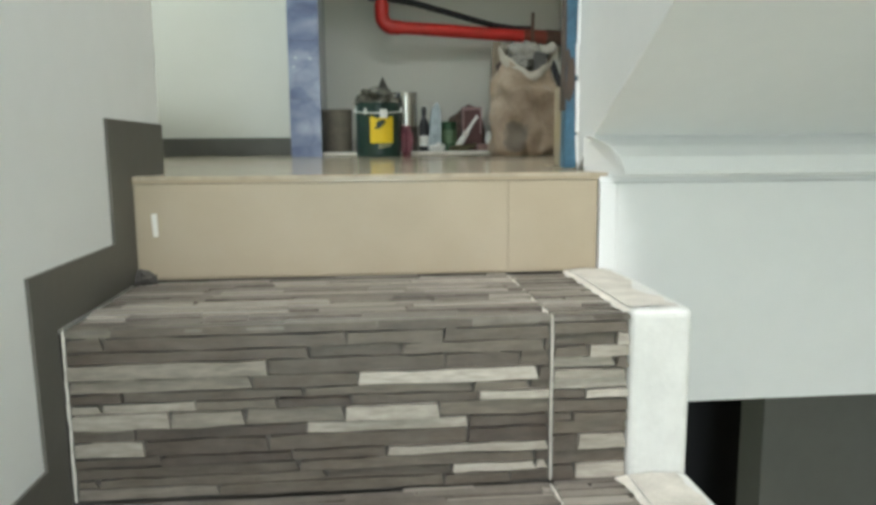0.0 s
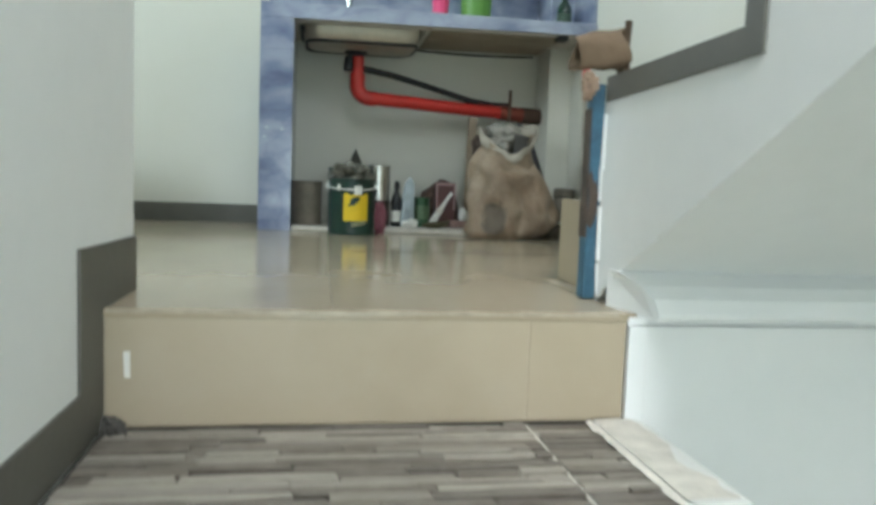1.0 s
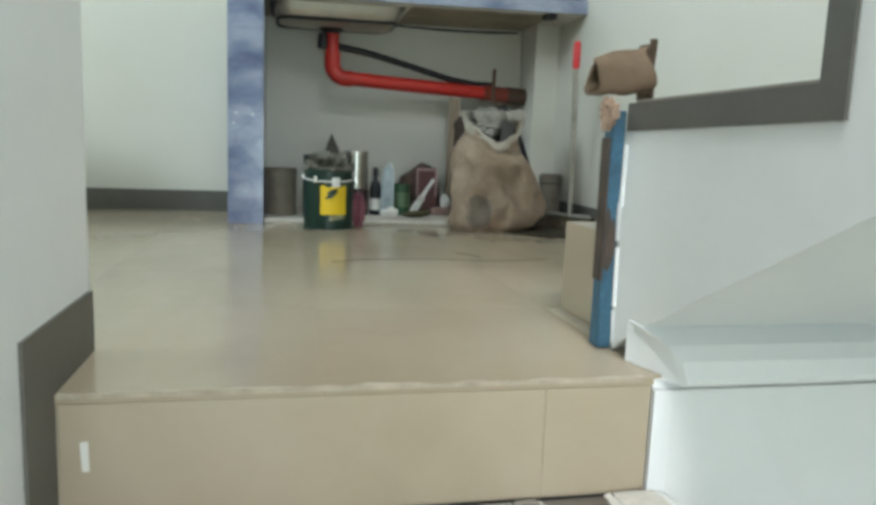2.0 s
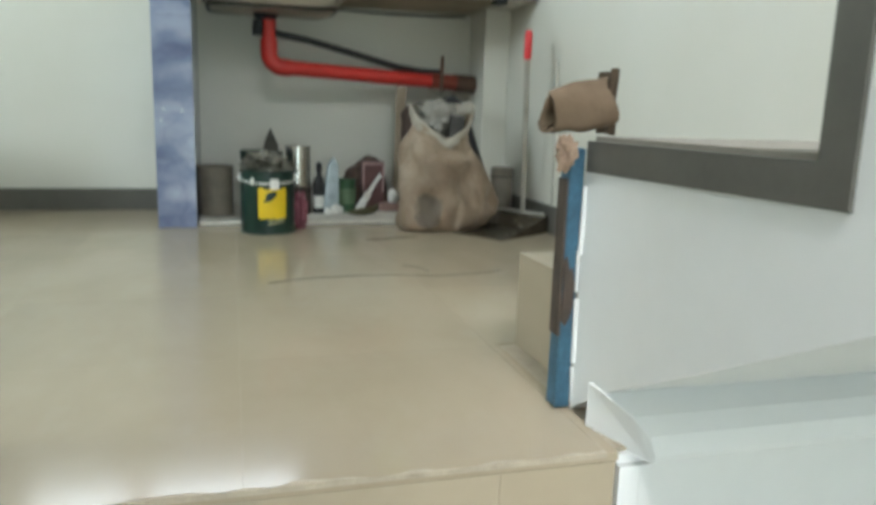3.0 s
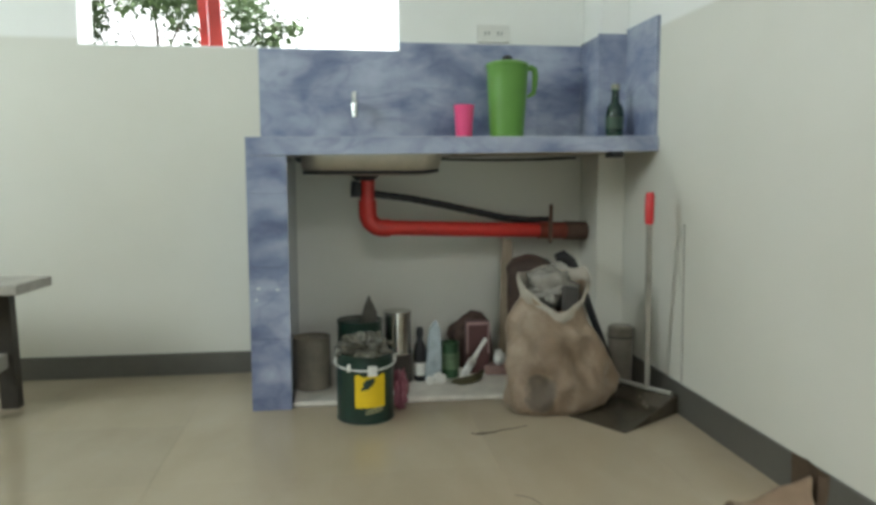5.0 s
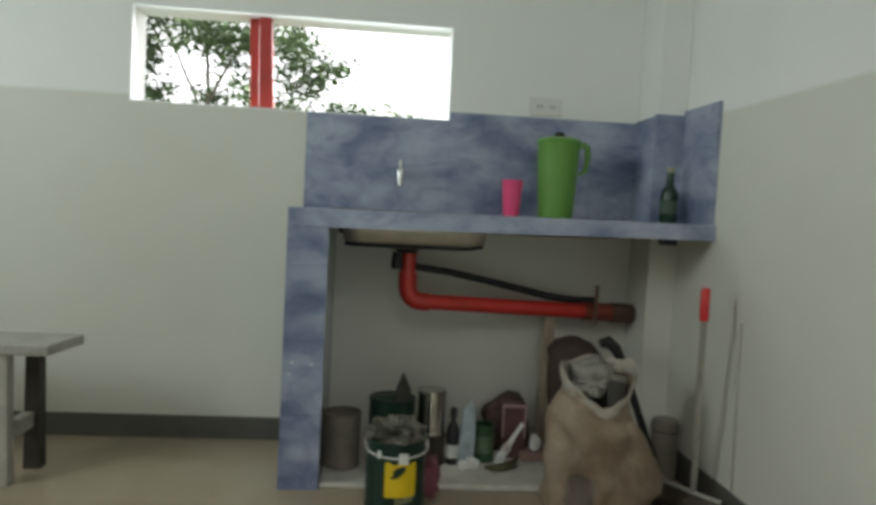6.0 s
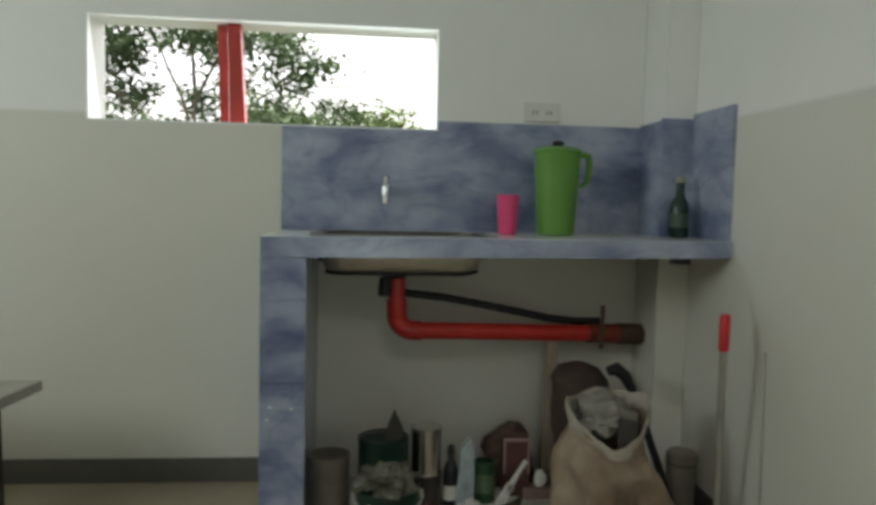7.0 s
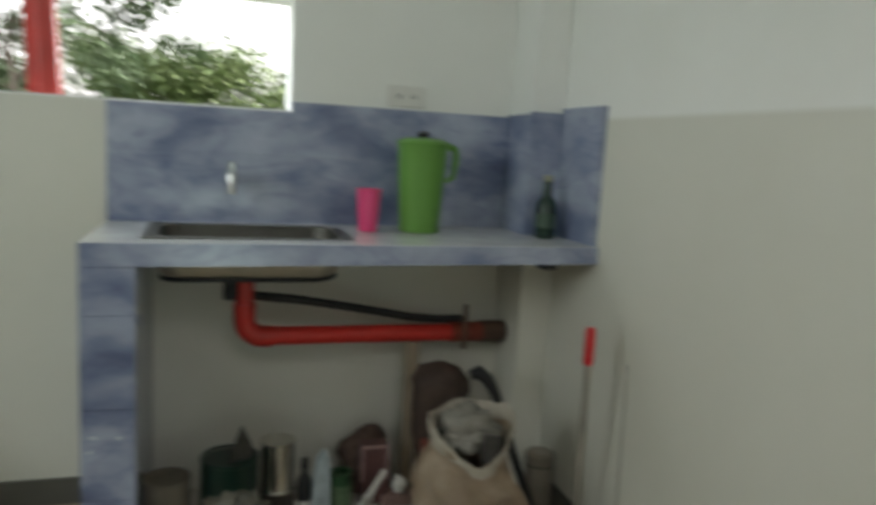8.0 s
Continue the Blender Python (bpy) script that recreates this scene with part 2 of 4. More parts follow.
# ---- plan, in metres: z = 0 is the upper floor ----
XL, XR, XB = -0.21, 0.495, 1.08        # stair wall, stair's open side, far side wall
YB, YN = 3.27, 1.135                   # kitchen wall, nose of the upper floor
XW, YS, ZC = -2.30, -1.60, 2.55        # window wall, wall behind the stairs, ceiling
TREADS = [(0.847, -0.155), (0.567, -0.36), (0.287, -0.565), (0.007, -0.77), (-0.273, -0.975)]

# ---- walls ----
WX0, WX1, WZ0, WZ1 = -0.728, 0.327, 1.113, 1.429
kw = box(XW, WX0, YB, YB + 0.15, -1.3, ZC)
box(WX1, XB, YB, YB + 0.15, -1.3, ZC, bm=kw)
box(WX0, WX1, YB, YB + 0.15, -1.3, WZ0, bm=kw)
box(WX0, WX1, YB, YB + 0.15, WZ1, ZC, bm=kw)
structure("wall_north", kw, WALL, "cream and white painted kitchen wall with a window opening", "wall")
# added lining, paler than the wall paint: daylight on the reveals put into colour
REVEAL = dull("reveal_daylight_white", (0.90, 0.90, 0.885), 0.45, 0.02, 8, bump=0.05)
lining = box(WX0, WX0 + 0.005, YB + 0.001, YB + 0.148, WZ0 + 0.0052, WZ1 - 0.0052)
box(WX1 - 0.005, WX1, YB + 0.001, YB + 0.148, WZ0 + 0.0052, WZ1 - 0.0052, bm=lining)
box(WX0, WX1, YB + 0.001, YB + 0.148, WZ0, WZ0 + 0.005, bm=lining)
box(WX0, WX1, YB + 0.001, YB + 0.148, WZ1 - 0.005, WZ1, bm=lining)
structure("window_1", lining, REVEAL, "lining of the open kitchen window, lighter than the wall for the daylight on it", "window")
structure("wall_east", box(XB, XB + 0.15, YS, YB + 0.15, -1.3, ZC), WALL, "cream and white painted plaster side wall", "wall")
ww = box(XW - 0.15, XW, 2.1, YB + 0.15, -0.15, ZC)
box(XW - 0.15, XW, 1.05, 2.1, -0.15, 1.15, bm=ww)
box(XW - 0.15, XW, 1.05, 2.1, 2.15, ZC, bm=ww)
box(XW - 0.15, XW, 0.9, 1.05, -0.15, ZC, bm=ww)
structure("wall_west", ww, WALL, "cream and white painted wall with a wide window opening", "wall")
structure("wall_room_south", box(XW - 0.15, XL - 0.12, 0.75, 0.9, -0.15, ZC), WALL, "cream and white painted plaster wall", "wall")
structure("wall_stair", box(XL - 0.12, XL, YS, 1.305, -1.3, ZC), WHITE, "smooth white painted wall beside the stairs", "wall")
sw = box(XL - 0.12, -0.18, YS - 0.15, YS, -1.3, ZC)
box(-0.18, 0.50, YS - 0.15, YS, 0.56, ZC, bm=sw)
box(0.50, XB + 0.15, YS - 0.15, YS, -1.3, ZC, bm=sw)
structure("wall_south", sw, WHITE, "white painted wall with a doorway at the foot of the stairs", "wall")
structure("ceiling", ring(XW - 0.15, XB + 0.15, YS - 0.15, YB + 0.15, -0.15, 0.85, -1.25, -0.25, ZC, ZC + 0.12), WHITE, "plain white ceiling with a roof light above the stairs", "ceiling")

# ---- floors ----
floor_ob = structure("floor", box(XW, XB, YN + 0.012, YB, -0.15, -0.0012), GROUT, "polished beige floor tiles over the upper floor", "floor")
structure("floor_lower", box(XL - 0.12, XB + 0.15, YS, 3.5, -1.35, -1.30), BEIGE, "bare floor of the lower level", "floor")

structure("floor_side", box(XW, XL - 0.12, 0.9, YN + 0.012, -0.15, 0.0), BEIGE, "polished beige floor of the side room", "floor")

# ---- the stairs that lead up to the floor ----
steps = bmesh.new()
for k, (y, z) in enumerate(TREADS):
    back = YN if k == 0 else TREADS[k - 1][0]
    box(XL, 0.445, y + 0.008, back + 0.02, -1.3, z - 0.007, bm=steps)
box(XL, XR, YN + 0.012, YN + 0.10, -1.3, -0.012, bm=steps)
stairs = structure("stairs", steps, DARKGROUT, "narrow concrete stairs faced with strip stone tile", "stairs")
# the stepped kerb on the open side
kerb = bmesh.new()
for k, (y, z) in enumerate(TREADS):
    back = YN - 0.002 if k == 0 else TREADS[k - 1][0]
    box(0.445, 0.522, y - 0.002, back, -1.3, z + 0.004, 0.010, bm=kerb, seg=3)
kerb_ob = structure("stair_kerb", kerb, dull("dusty_white_plaster", (0.60, 0.605, 0.57), 0.8, 0.10, 14, bump=0.3), "white plastered stepped kerb along the stairs", "kerb")
KERBDUST = dull("beige_plaster_dust", (0.52, 0.495, 0.435), 0.9, 0.22, 26, bump=0.4)
for k in (0, 1):
    y, z = TREADS[k]
    back = YN - 0.004 if k == 0 else TREADS[k - 1][0] - 0.003
    bm = bmesh.new()
    rim = []
    for q in range(33):
        yy = y + 0.012 + (back - y - 0.014) * q / 32
        w = 0.510 - 0.020 * abs(noise.noise(Vector((yy * 14, 1.7, k)))) - 0.006 * noise.noise(Vector((yy * 60, 4.4, k)))
        rim.append([bm.verts.new((0.4465, yy, z + 0.0046)), bm.verts.new((0.475, yy, z + 0.0062)), bm.verts.new((w, yy, z + 0.0044))])
    for a, b in zip(rim, rim[1:]):
        for i in (0, 1):
            bm.faces.new((a[i], a[i + 1], b[i + 1], b[i]))
    part("dust_layer", bm, KERBDUST, kerb_ob, "beige plaster dust lying on the kerb")
# beige riser of the upper floor
part("riser_backing", box(XL + 0.004, XR - 0.003, YN + 0.0012, YN + 0.0125, -0.154, -0.012), GROUT, stairs, "beige grout")
part("riser_tile", box(XL + 0.006, 0.3505, YN, YN + 0.010, -0.152, -0.0104, 0.0012), RISER, stairs)
part("riser_tile", box(0.3513, XR - 0.002, YN, YN + 0.010, -0.152, -0.0104, 0.0012), RISER, stairs)

# painted skirting that follows the steps
sk = [(1.307, 0.0), (1.307, 0.080), (1.046, 0.082), (1.046, -0.087), (0.788, -0.087), (0.794, -0.296), (0.508, -0.294), (0.508, -0.50), (0.228, -0.50), (0.228, -0.70),
      (-0.05, -0.70), (-0.05, -0.9), (-0.4, -0.9), (-0.4, -0.975), (0.007, -0.975), (0.007, -0.77), (0.287, -0.77), (0.287, -0.565), (0.567, -0.565), (0.567, -0.36), (0.847, -0.36), (0.847, -0.155), (YN, -0.155), (YN, 0.0)]
structure("baseboard_stairs", prism(sk, "x", XL - 0.001, XL + 0.004), GREY, "dark grey painted skirting that steps down along the stair wall", "baseboard")
structure("baseboard_north", box(XW, -0.155, YB - 0.007, YB + 0.001, 0.0, 0.076, 0.001), GREY, "dark grey painted skirting under the kitchen wall", "baseboard")
structure("baseboard_east", box(XB - 0.007, XB + 0.001, 1.535, 3.088, 0.0, 0.090, 0.001), GREY, "dark grey painted skirting along the side wall", "baseboard")

# ---- white wall under the upper landing with its lip, and the dark space below ----
# recess added so that a shadow line shows below the lip
structure("trim_groove", box(XR + 0.0005, XB, 1.1385, 1.1465, -0.0165, -0.0068), WHITE, "groove added under the landing's lip to make its shadow line", "trim")
structure("wall_landing", box(XR + 0.027, XB, 1.13, 1.1465, -0.375, -0.017), WHITE, "white painted wall under the landing", "wall")
structure("wall_landing_end", box(XR, XR + 0.0265, 1.13, 1.1465, -1.3, -0.017), WHITE, "white painted end of the landing wall", "wall")
lip_bm = prism([(1.145, -0.0065), (1.112, -0.0065), (1.108, -0.003), (1.108, 0.004), (1.116, 0.024), (1.136, 0.040), (1.172, 0.0560), (1.21, 0.0555), (1.21, -0.0035)], "x", XR - 0.004, XB)
for q in lip_bm.verts:
    if q.co.x < XR + 0.01:
        q.co.x += max(0.0, 1.172 - q.co.y) * 0.55
structure("trim_landing", lip_bm, WHITE, "white sloping plaster lip at the landing's edge", "trim")
# shade of the space below is put into this wall's dark colour
structure("wall_lower", box(0.832, XB, 1.211, 1.29, -1.3, -0.376), DARK, "wall in the space below, its dim light painted in as dark grey", "wall")

# added black sheet that stands for the deep shade in the opening
structure("wall_lower_back", box(0.50, XB, 1.55, 1.62, -1.3, -0.16), BLACK, "black sheet added behind the space below for its deep shade", "wall")

# ---- the flight that goes on upwards beside the stairs ----
UP = [(1.53, 0.155), (1.262, 0.345), (0.858, 0.53), (0.49, 0.715), (0.11, 0.90), (-0.27, 1.085), (-0.65, 1.27), (-1.03, 1.455)]
prof = [(1.19, 0.047)]
prof += [(1.262, 0.0), (1.262, 0.345)]
for (ya, za), (yb, zb) in zip(UP[1:], UP[2:]):
    prof += [(yb, za), (yb, zb)]
prof += [(-1.40, 1.455), (-1.40, 0.047 + 0.51 * (1.19 + 1.40))]
upper = structure("stairs_upper", prism(prof, "x", XR, XB - 0.001), WHITE, "white plastered upper flight with a sloping underside", "stairs")
# grey border along its steps
bd = [(1.255, 0.310), (1.255, 0.347), (0.890, 0.347), (0.890, 0.532), (0.524, 0.532), (0.524, 0.717), (0.144, 0.717), (0.144, 0.902), (0.11, 0.902), (0.11, 0.68), (0.49, 0.68), (0.49, 0.495), (0.856, 0.495), (0.856, 0.314)]
part("step_border", prism(bd, "x", XR - 0.004, XR + 0.012), GREY, upper, "dark grey painted border along the steps")
SCREED = dull("grey_beige_screed", (0.27, 0.25, 0.212), 0.6, 0.10, 9, bump=0.2)
part("tread_face", box(XR + 0.012, XB - 0.004, 0.860, 1.266, 0.345, 0.353, 0.001), SCREED, upper, "dusty grey beige screed")
part("tread_face", box(XR + 0.012, XB - 0.004, 0.492, 0.858, 0.53, 0.538, 0.001), SCREED, upper, "dusty grey beige screed")
part("riser_tile", box(XR + 0.030, XB - 0.004, 1.263, 1.272, 0.158, 0.344, 0.001), BEIGE, upper, "beige polished tile")
first = part("first_step", box(0.532, XB - 0.004, 1.274, 1.52, 0.0, 0.146), CEMENT, upper)
part("tile", box(0.523, 0.5322, 1.266, 1.529, 0.0005, 0.157, 0.0008), BEIGE, first)
part("tile", box(0.5325, XB - 0.004, 1.266, 1.53, 0.1455, 0.157, 0.0008), BEIGE, first)
part("tile", box(0.532, XB - 0.004, 1.5205, 1.529, 0.001, 0.146, 0.001), BEIGE, first)
bl = crumple(box(0.4725, 0.4935, 1.262, 1.288, 0.002, 0.338, 0.002), 0.002, 25)
LEGBROWN = dull("bare_brown_wood", (0.060, 0.042, 0.030), 0.7, 0.4, 30)
BLUEPAINT = dull("worn_blue_paint", (0.034, 0.098, 0.150), 0.5, 0.5, 16, bump=0.5)
blue = tagged(part("corner_plank", bl, BLUEPAINT), "worn blue painted plank fixed upright at the step's end", "plank")
bare = prism([(0.4735, 0.120), (0.479, 0.113), (0.484, 0.124), (0.488, 0.139), (0.4885, 0.168), (0.485, 0.189), (0.481, 0.184), (0.477, 0.204), (0.4735, 0.197), (0.4742, 0.16)], "y", 1.2603, 1.264)
part("bare_patch", crumple(bare, 0.0006, 60, 9), LEGBROWN, blue, "bare dark brown wood where the paint is gone")
part("side_board", crumple(box(0.4695, 0.4735, 1.2615, 1.287, 0.100, 0.300, 0.001), 0.0012, 30, 4), LEGBROWN, blue, "dark bare wooden edge")
for z0, z1, w, seed in ((0.012, 0.058, 0.004, 2), (0.062, 0.150, 0.0055, 3), (0.158, 0.212, 0.004, 5), (0.205, 0.290, 0.006, 7)):
    part("plaster_smear", crumple(box(0.4925 - w / 2, 0.4925 + w / 2, 1.2575, 1.2625, z0, z1, 0.001), 0.004, 22, seed), WHITE, blue, "white plaster smear along the blue edge")

# ---- kitchen counter ----
CX0, CX1, CY, CZ = -0.150, XB, 2.828, 0.80
counter = thing("kitchen_counter", (0, 0, 0), "blue marbled tile kitchen counter built against the wall, open underneath", "counter")
pl = part("pillar", box(CX0 + 0.008, -0.044, CY + 0.008, YB - 0.001, 0.0, 0.744), BLUEGROUT, counter)
SX0, SX1, SY0, SY1 = -0.022, 0.445, 2.915, 3.19


slab = ring(CX0 + 0.008, CX1 - 0.001, CY + 0.008, YB - 0.001, SX0, SX1, SY0, SY1, 0.745, 0.7888)
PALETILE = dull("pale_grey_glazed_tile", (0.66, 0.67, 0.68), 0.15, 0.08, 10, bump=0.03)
sl = part("slab", slab, CEMENT, counter)


def tiled(parent, axis, at, u0, u1, v0, v1, du, dv, uoff=0.0, thick=0.008, gap=0.0003, mat=BLUE_TILE, name="tile", sign=1, bevel=0.0):
    """Lays tiles on the plane axis = at, from at to at + sign * thick."""
    u = u0 - uoff
    while u < u1 - 1e-4:
        v = v0
        while v < v1 - 1e-4:
            a, b, c, d = max(u, u0) + gap / 2, min(u + du, u1) - gap / 2, v + gap / 2, min(v + dv, v1) - gap / 2
            if b - a > 0.004 and d - c > 0.004:
                lo, hi = sorted((at, at + sign * thick))
                if axis == "y":
                    bm = box(a, b, lo, hi, c, d, bevel)
                elif axis == "x":
                    bm = box(lo, hi, a, b, c, d, bevel)
                else:
                    bm = box(a, b, c, d, lo, hi, bevel)
                part(name, bm, mat, parent)
            v += dv
        u += du


tiled(pl, "y", CY + 0.008, CX0, -0.036, 0.0, 0.744, 0.2, 0.2125, sign=-1, gap=0.0012)
tiled(pl, "x", CX0 + 0.008, CY, YB, 0.0, 0.744, 0.2, 0.2, sign=-1)
tiled(pl, "x", -0.044, CY + 0.008, YB, 0.0, 0.744, 0.2, 0.2)
tiled(sl, "y", CY + 0.008, CX0, CX1 - 0.002, 0.744, 0.7965, 0.2, 0.2, uoff=0.07, sign=-1)
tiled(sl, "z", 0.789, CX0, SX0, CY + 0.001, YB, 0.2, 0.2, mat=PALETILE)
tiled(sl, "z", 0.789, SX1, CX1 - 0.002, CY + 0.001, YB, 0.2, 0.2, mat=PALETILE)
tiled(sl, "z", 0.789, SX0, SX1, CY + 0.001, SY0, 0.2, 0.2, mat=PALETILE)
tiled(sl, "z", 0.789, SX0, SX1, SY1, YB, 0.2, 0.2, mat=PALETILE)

for x, z, w in ((-0.123, 0.363, 0.0055), (-0.070, 0.360, 0.0045), (-0.131, 0.330, 0.003)):
    part("paint_spot", crumple(box(x - w, x + w, CY - 0.0012, CY + 0.0005, z - 0.003, z + 0.003, 0.0006), 0.002, 90, x * 40), PALETILE, pl, "white paint spot")
# the slab rises and thins a little towards the side wall
for ob in [sl] + list(sl.children):
    for q in ob.data.vertices:
        q.co.z += (q.co.x - CX0) / (CX1 - CX0) * (0.009 if q.co.z > 0.77 else 0.017)
board = crumple(box(0.462, 0.975, 2.89, YB - 0.012, 0.7412, 0.7465, 0.001), 0.001, 12)
for q in board.verts:
    q.co.z += (q.co.x - CX0) / (CX1 - CX0) * 0.017
part("formwork_board", board, dull("stained_formwork", (0.30, 0.25, 0.18), 0.8, 0.25, 9, bump=0.3), counter, "stained formwork board under the slab")
# dark strip draws the slab's joint together with the shade in that corner
gap_line = [(0.452 + 0.0268 * k, YB - 0.006, 0.7445 + 0.0003 * k - 0.006 * math.sin(k * 0.16) + 0.002 * noise.noise(Vector((k * 0.7, 1.1, 0)))) for k in range(20)]
part("joint_line", tube(gap_line, [0.0045 + 0.0016 * noise.noise(Vector((k * 0.9, 3.3, 0))) for k in range(20)], 8), DARKGROUT, counter, "dark ragged strip for the joint and its shade between slab and wall")

# column in the corner, with the tiled splash running round it
structure("column", box(0.985, XB - 0.001, 3.09, YB - 0.001, 0.0, ZC), WALL, "cream and white painted corner column", "column")
splash = structure("splashback", box(CX0 + 0.002, 0.327, YB - 0.006, YB - 0.001, 0.791, 1.110), BLUEGROUT, "splashback of blue marbled tiles above the counter", "splashback")
tiled(splash, "y", YB - 0.006, CX0, 0.327, 0.791, 1.1125, 0.30, 0.20, sign=-1)
tiled(splash, "y", YB - 0.002, 0.327, 0.973, 0.791, 1.142, 0.30, 0.20, uoff=0.115, sign=-1, thick=0.012)
tiled(splash, "x", 0.985, 3.078, YB - 0.014, 0.791, 1.148, 0.28, 0.20, sign=-1, thick=0.012)
tiled(splash, "y", 3.09, 0.973, XB - 0.002, 0.791, 1.154, 0.30, 0.20, sign=-1, thick=0.012)
tiled(splash, "x", XB, CY + 0.016, 3.078, 0.791, 1.168, 0.25, 0.20, sign=-1, thick=0.012)
structure("plinth", crumple(box(-0.034, 0.98, 2.842, YB - 0.002, 0.0, 0.016, 0.004), 0.002, 20), CEMENT, "low rough cement plinth under the counter", "plinth")

# ---- sink, tap and drain ----
sink = thing("sink", (0, 0, 0), "stainless steel sink basin hung in the blue tiled counter", "sink")


def rounded(x0, x1, y0, y1, r, n=8):
    """Corner points of a rectangle with rounded corners."""
    return [(cx + r * math.cos(radians(a + 90 * k / n)), cy + r * math.sin(radians(a + 90 * k / n)))
            for cx, cy, a in ((x1 - r, y0 + r, -90), (x1 - r, y1 - r, 0), (x0 + r, y1 - r, 90), (x0 + r, y0 + r, 180)) for k in range(n + 1)]


bowl = bmesh.new()
rows = []
for grow, z in ((0.016, 0.7985), (0.016, 0.8005), (-0.001, 0.8005), (-0.005, 0.74), (-0.012, 0.712), (-0.026, 0.697), (-0.06, 0.690), (-0.063, 0.687), (-0.025, 0.693), (-0.009, 0.710), (-0.002, 0.74), (0.002, 0.7985)):
    rows.append([bowl.verts.new((x, y, z)) for x, y in rounded(SX0 + 0.012 - grow, SX1 - 0.012 + grow, SY0 + 0.008 - grow, SY1 - 0.012 + grow, 0.062)])
for a, b in zip(rows, rows[1:]):
    if a is rows[6]:
        continue
    for k in range(len(a)):
        bowl.faces.new((a[k], a[(k + 1) % len(a)], b[(k + 1) % len(a)], b[k]))
bowl.faces.new(rows[6])
bowl.faces.new(rows[7][::-1])
bmesh.ops.recalc_face_normals(bowl, faces=bowl.faces[:])
STEELDULL = dull("dull_coated_steel", (0.46, 0.415, 0.34), 0.42, 0.15, 14, metal=0.55)
smooth(part("bowl", bowl, STEELDULL, sink), 60)
# added liner: shade and dark reflections inside the bowl, put into its colour
liner = bmesh.new()
rows = []
for grow, z in ((-0.004, 0.8000), (-0.008, 0.742), (-0.015, 0.715), (-0.030, 0.7005), (-0.066, 0.6940)):
    rows.append([liner.verts.new((x, y, z)) for x, y in rounded(SX0 + 0.012 - grow, SX1 - 0.012 + grow, SY0 + 0.008 - grow, SY1 - 0.012 + grow, 0.060)])
for a, b in zip(rows, rows[1:]):
    for k in range(len(a)):
        liner.faces.new((a[k], a[(k + 1) % len(a)], b[(k + 1) % len(a)], b[k]))
liner.faces.new(rows[-1])
bmesh.ops.recalc_face_normals(liner, faces=liner.faces[:])
SHADE_STEEL = dull("steel_shade_dark", (0.12, 0.115, 0.10), 0.4, 0.2, 14, metal=0.5)
smooth(part("liner", liner, SHADE_STEEL, sink, "dark liner added in the basin for its shade and dark reflections"), 60)
seal = [Vector((x, y, 0.696 + 0.010 * max(0.0, (x - 0.36) / 0.08))) for x, y in rounded(SX0 + 0.028, SX1 - 0.026, SY0 + 0.022, SY1 - 0.024, 0.05)]
smooth(part("edge_band", tube(seal + seal[:1], 0.0052, 10), BLACK, sink, "black band round the basin's bottom edge"))
# rim ring takes the same painted-in shade
part("rim", ring(SX0 - 0.012, SX1 + 0.012, SY0 - 0.012, SY1 + 0.012, SX0 + 0.018, SX1 - 0.018, SY0 + 0.018, SY1 - 0.018, 0.798, 0.8015), SHADE_STEEL, sink, "sink rim darkened in colour for the shade of the basin")
smooth(part("drain_cup", lathe([(0.03, 0.0), (0.035, 0.006), (0.045, 0.014), (0.045, 0.018)]), BLACK, sink)).location = (0.195, 3.08, 0.671)
smooth(part("seal", prism([(x, z) for x, z in ((-0.02, 0.742), (0.0, 0.742), (0.0, 0.728), (-0.012, 0.728))], "y", SY0 + 0.01, SY1 - 0.02), BLACK, sink, "black sealing strip"))
pipe = thing("drain_pipe", (0, 0, 0), "orange red plastic drain pipe bent under the sink", "pipe")
vert = [(0.203, 3.09, 0.674), (0.203, 3.09, 0.606), (0.203, 3.09, 0.562)]
bend = arc((0.253, 3.095, 0.565), 0.05, 180, 270, 8, (1, 0.03, 0), (0, 0, 1))
end = Vector((0.984, 3.20, 0.490))
smooth(part("elbow", tube(vert[1:] + bend + [(0.275, 3.098, 0.515)], 0.029, 20), PVC, pipe))
smooth(part("upright", tube([(0.203, 3.09, 0.672), (0.203, 3.09, 0.597)], 0.024, 20), PVC, pipe))
smooth(part("run", tube([(0.262, 3.096, 0.516), (0.6, 3.146, 0.503), end], 0.0255, 20), PVC, pipe))
smooth(part("coupling", tube([(0.80, 3.174, 0.4965), (0.90, 3.188, 0.493)], 0.030, 20), dull("stained_red_brown_plastic", (0.20, 0.035, 0.018), 0.5, 0.3, 24), pipe, "stained dark red pipe coupling"))
smooth(part("end_cap", tube([(0.900, 3.188, 0.493), (0.978, 3.199, 0.490)], 0.033, 20), dull("grimy_brown_plastic", (0.075, 0.040, 0.025), 0.6, 0.3, 24), pipe, "grimy brown pipe end"))
part("strap", crumple(box(0.829, 0.842, 3.137, 3.146, 0.452, 0.588, 0.002), 0.003, 20), dull("brown_strap", (0.10, 0.055, 0.035), 0.7), pipe, "brown hanger strap")
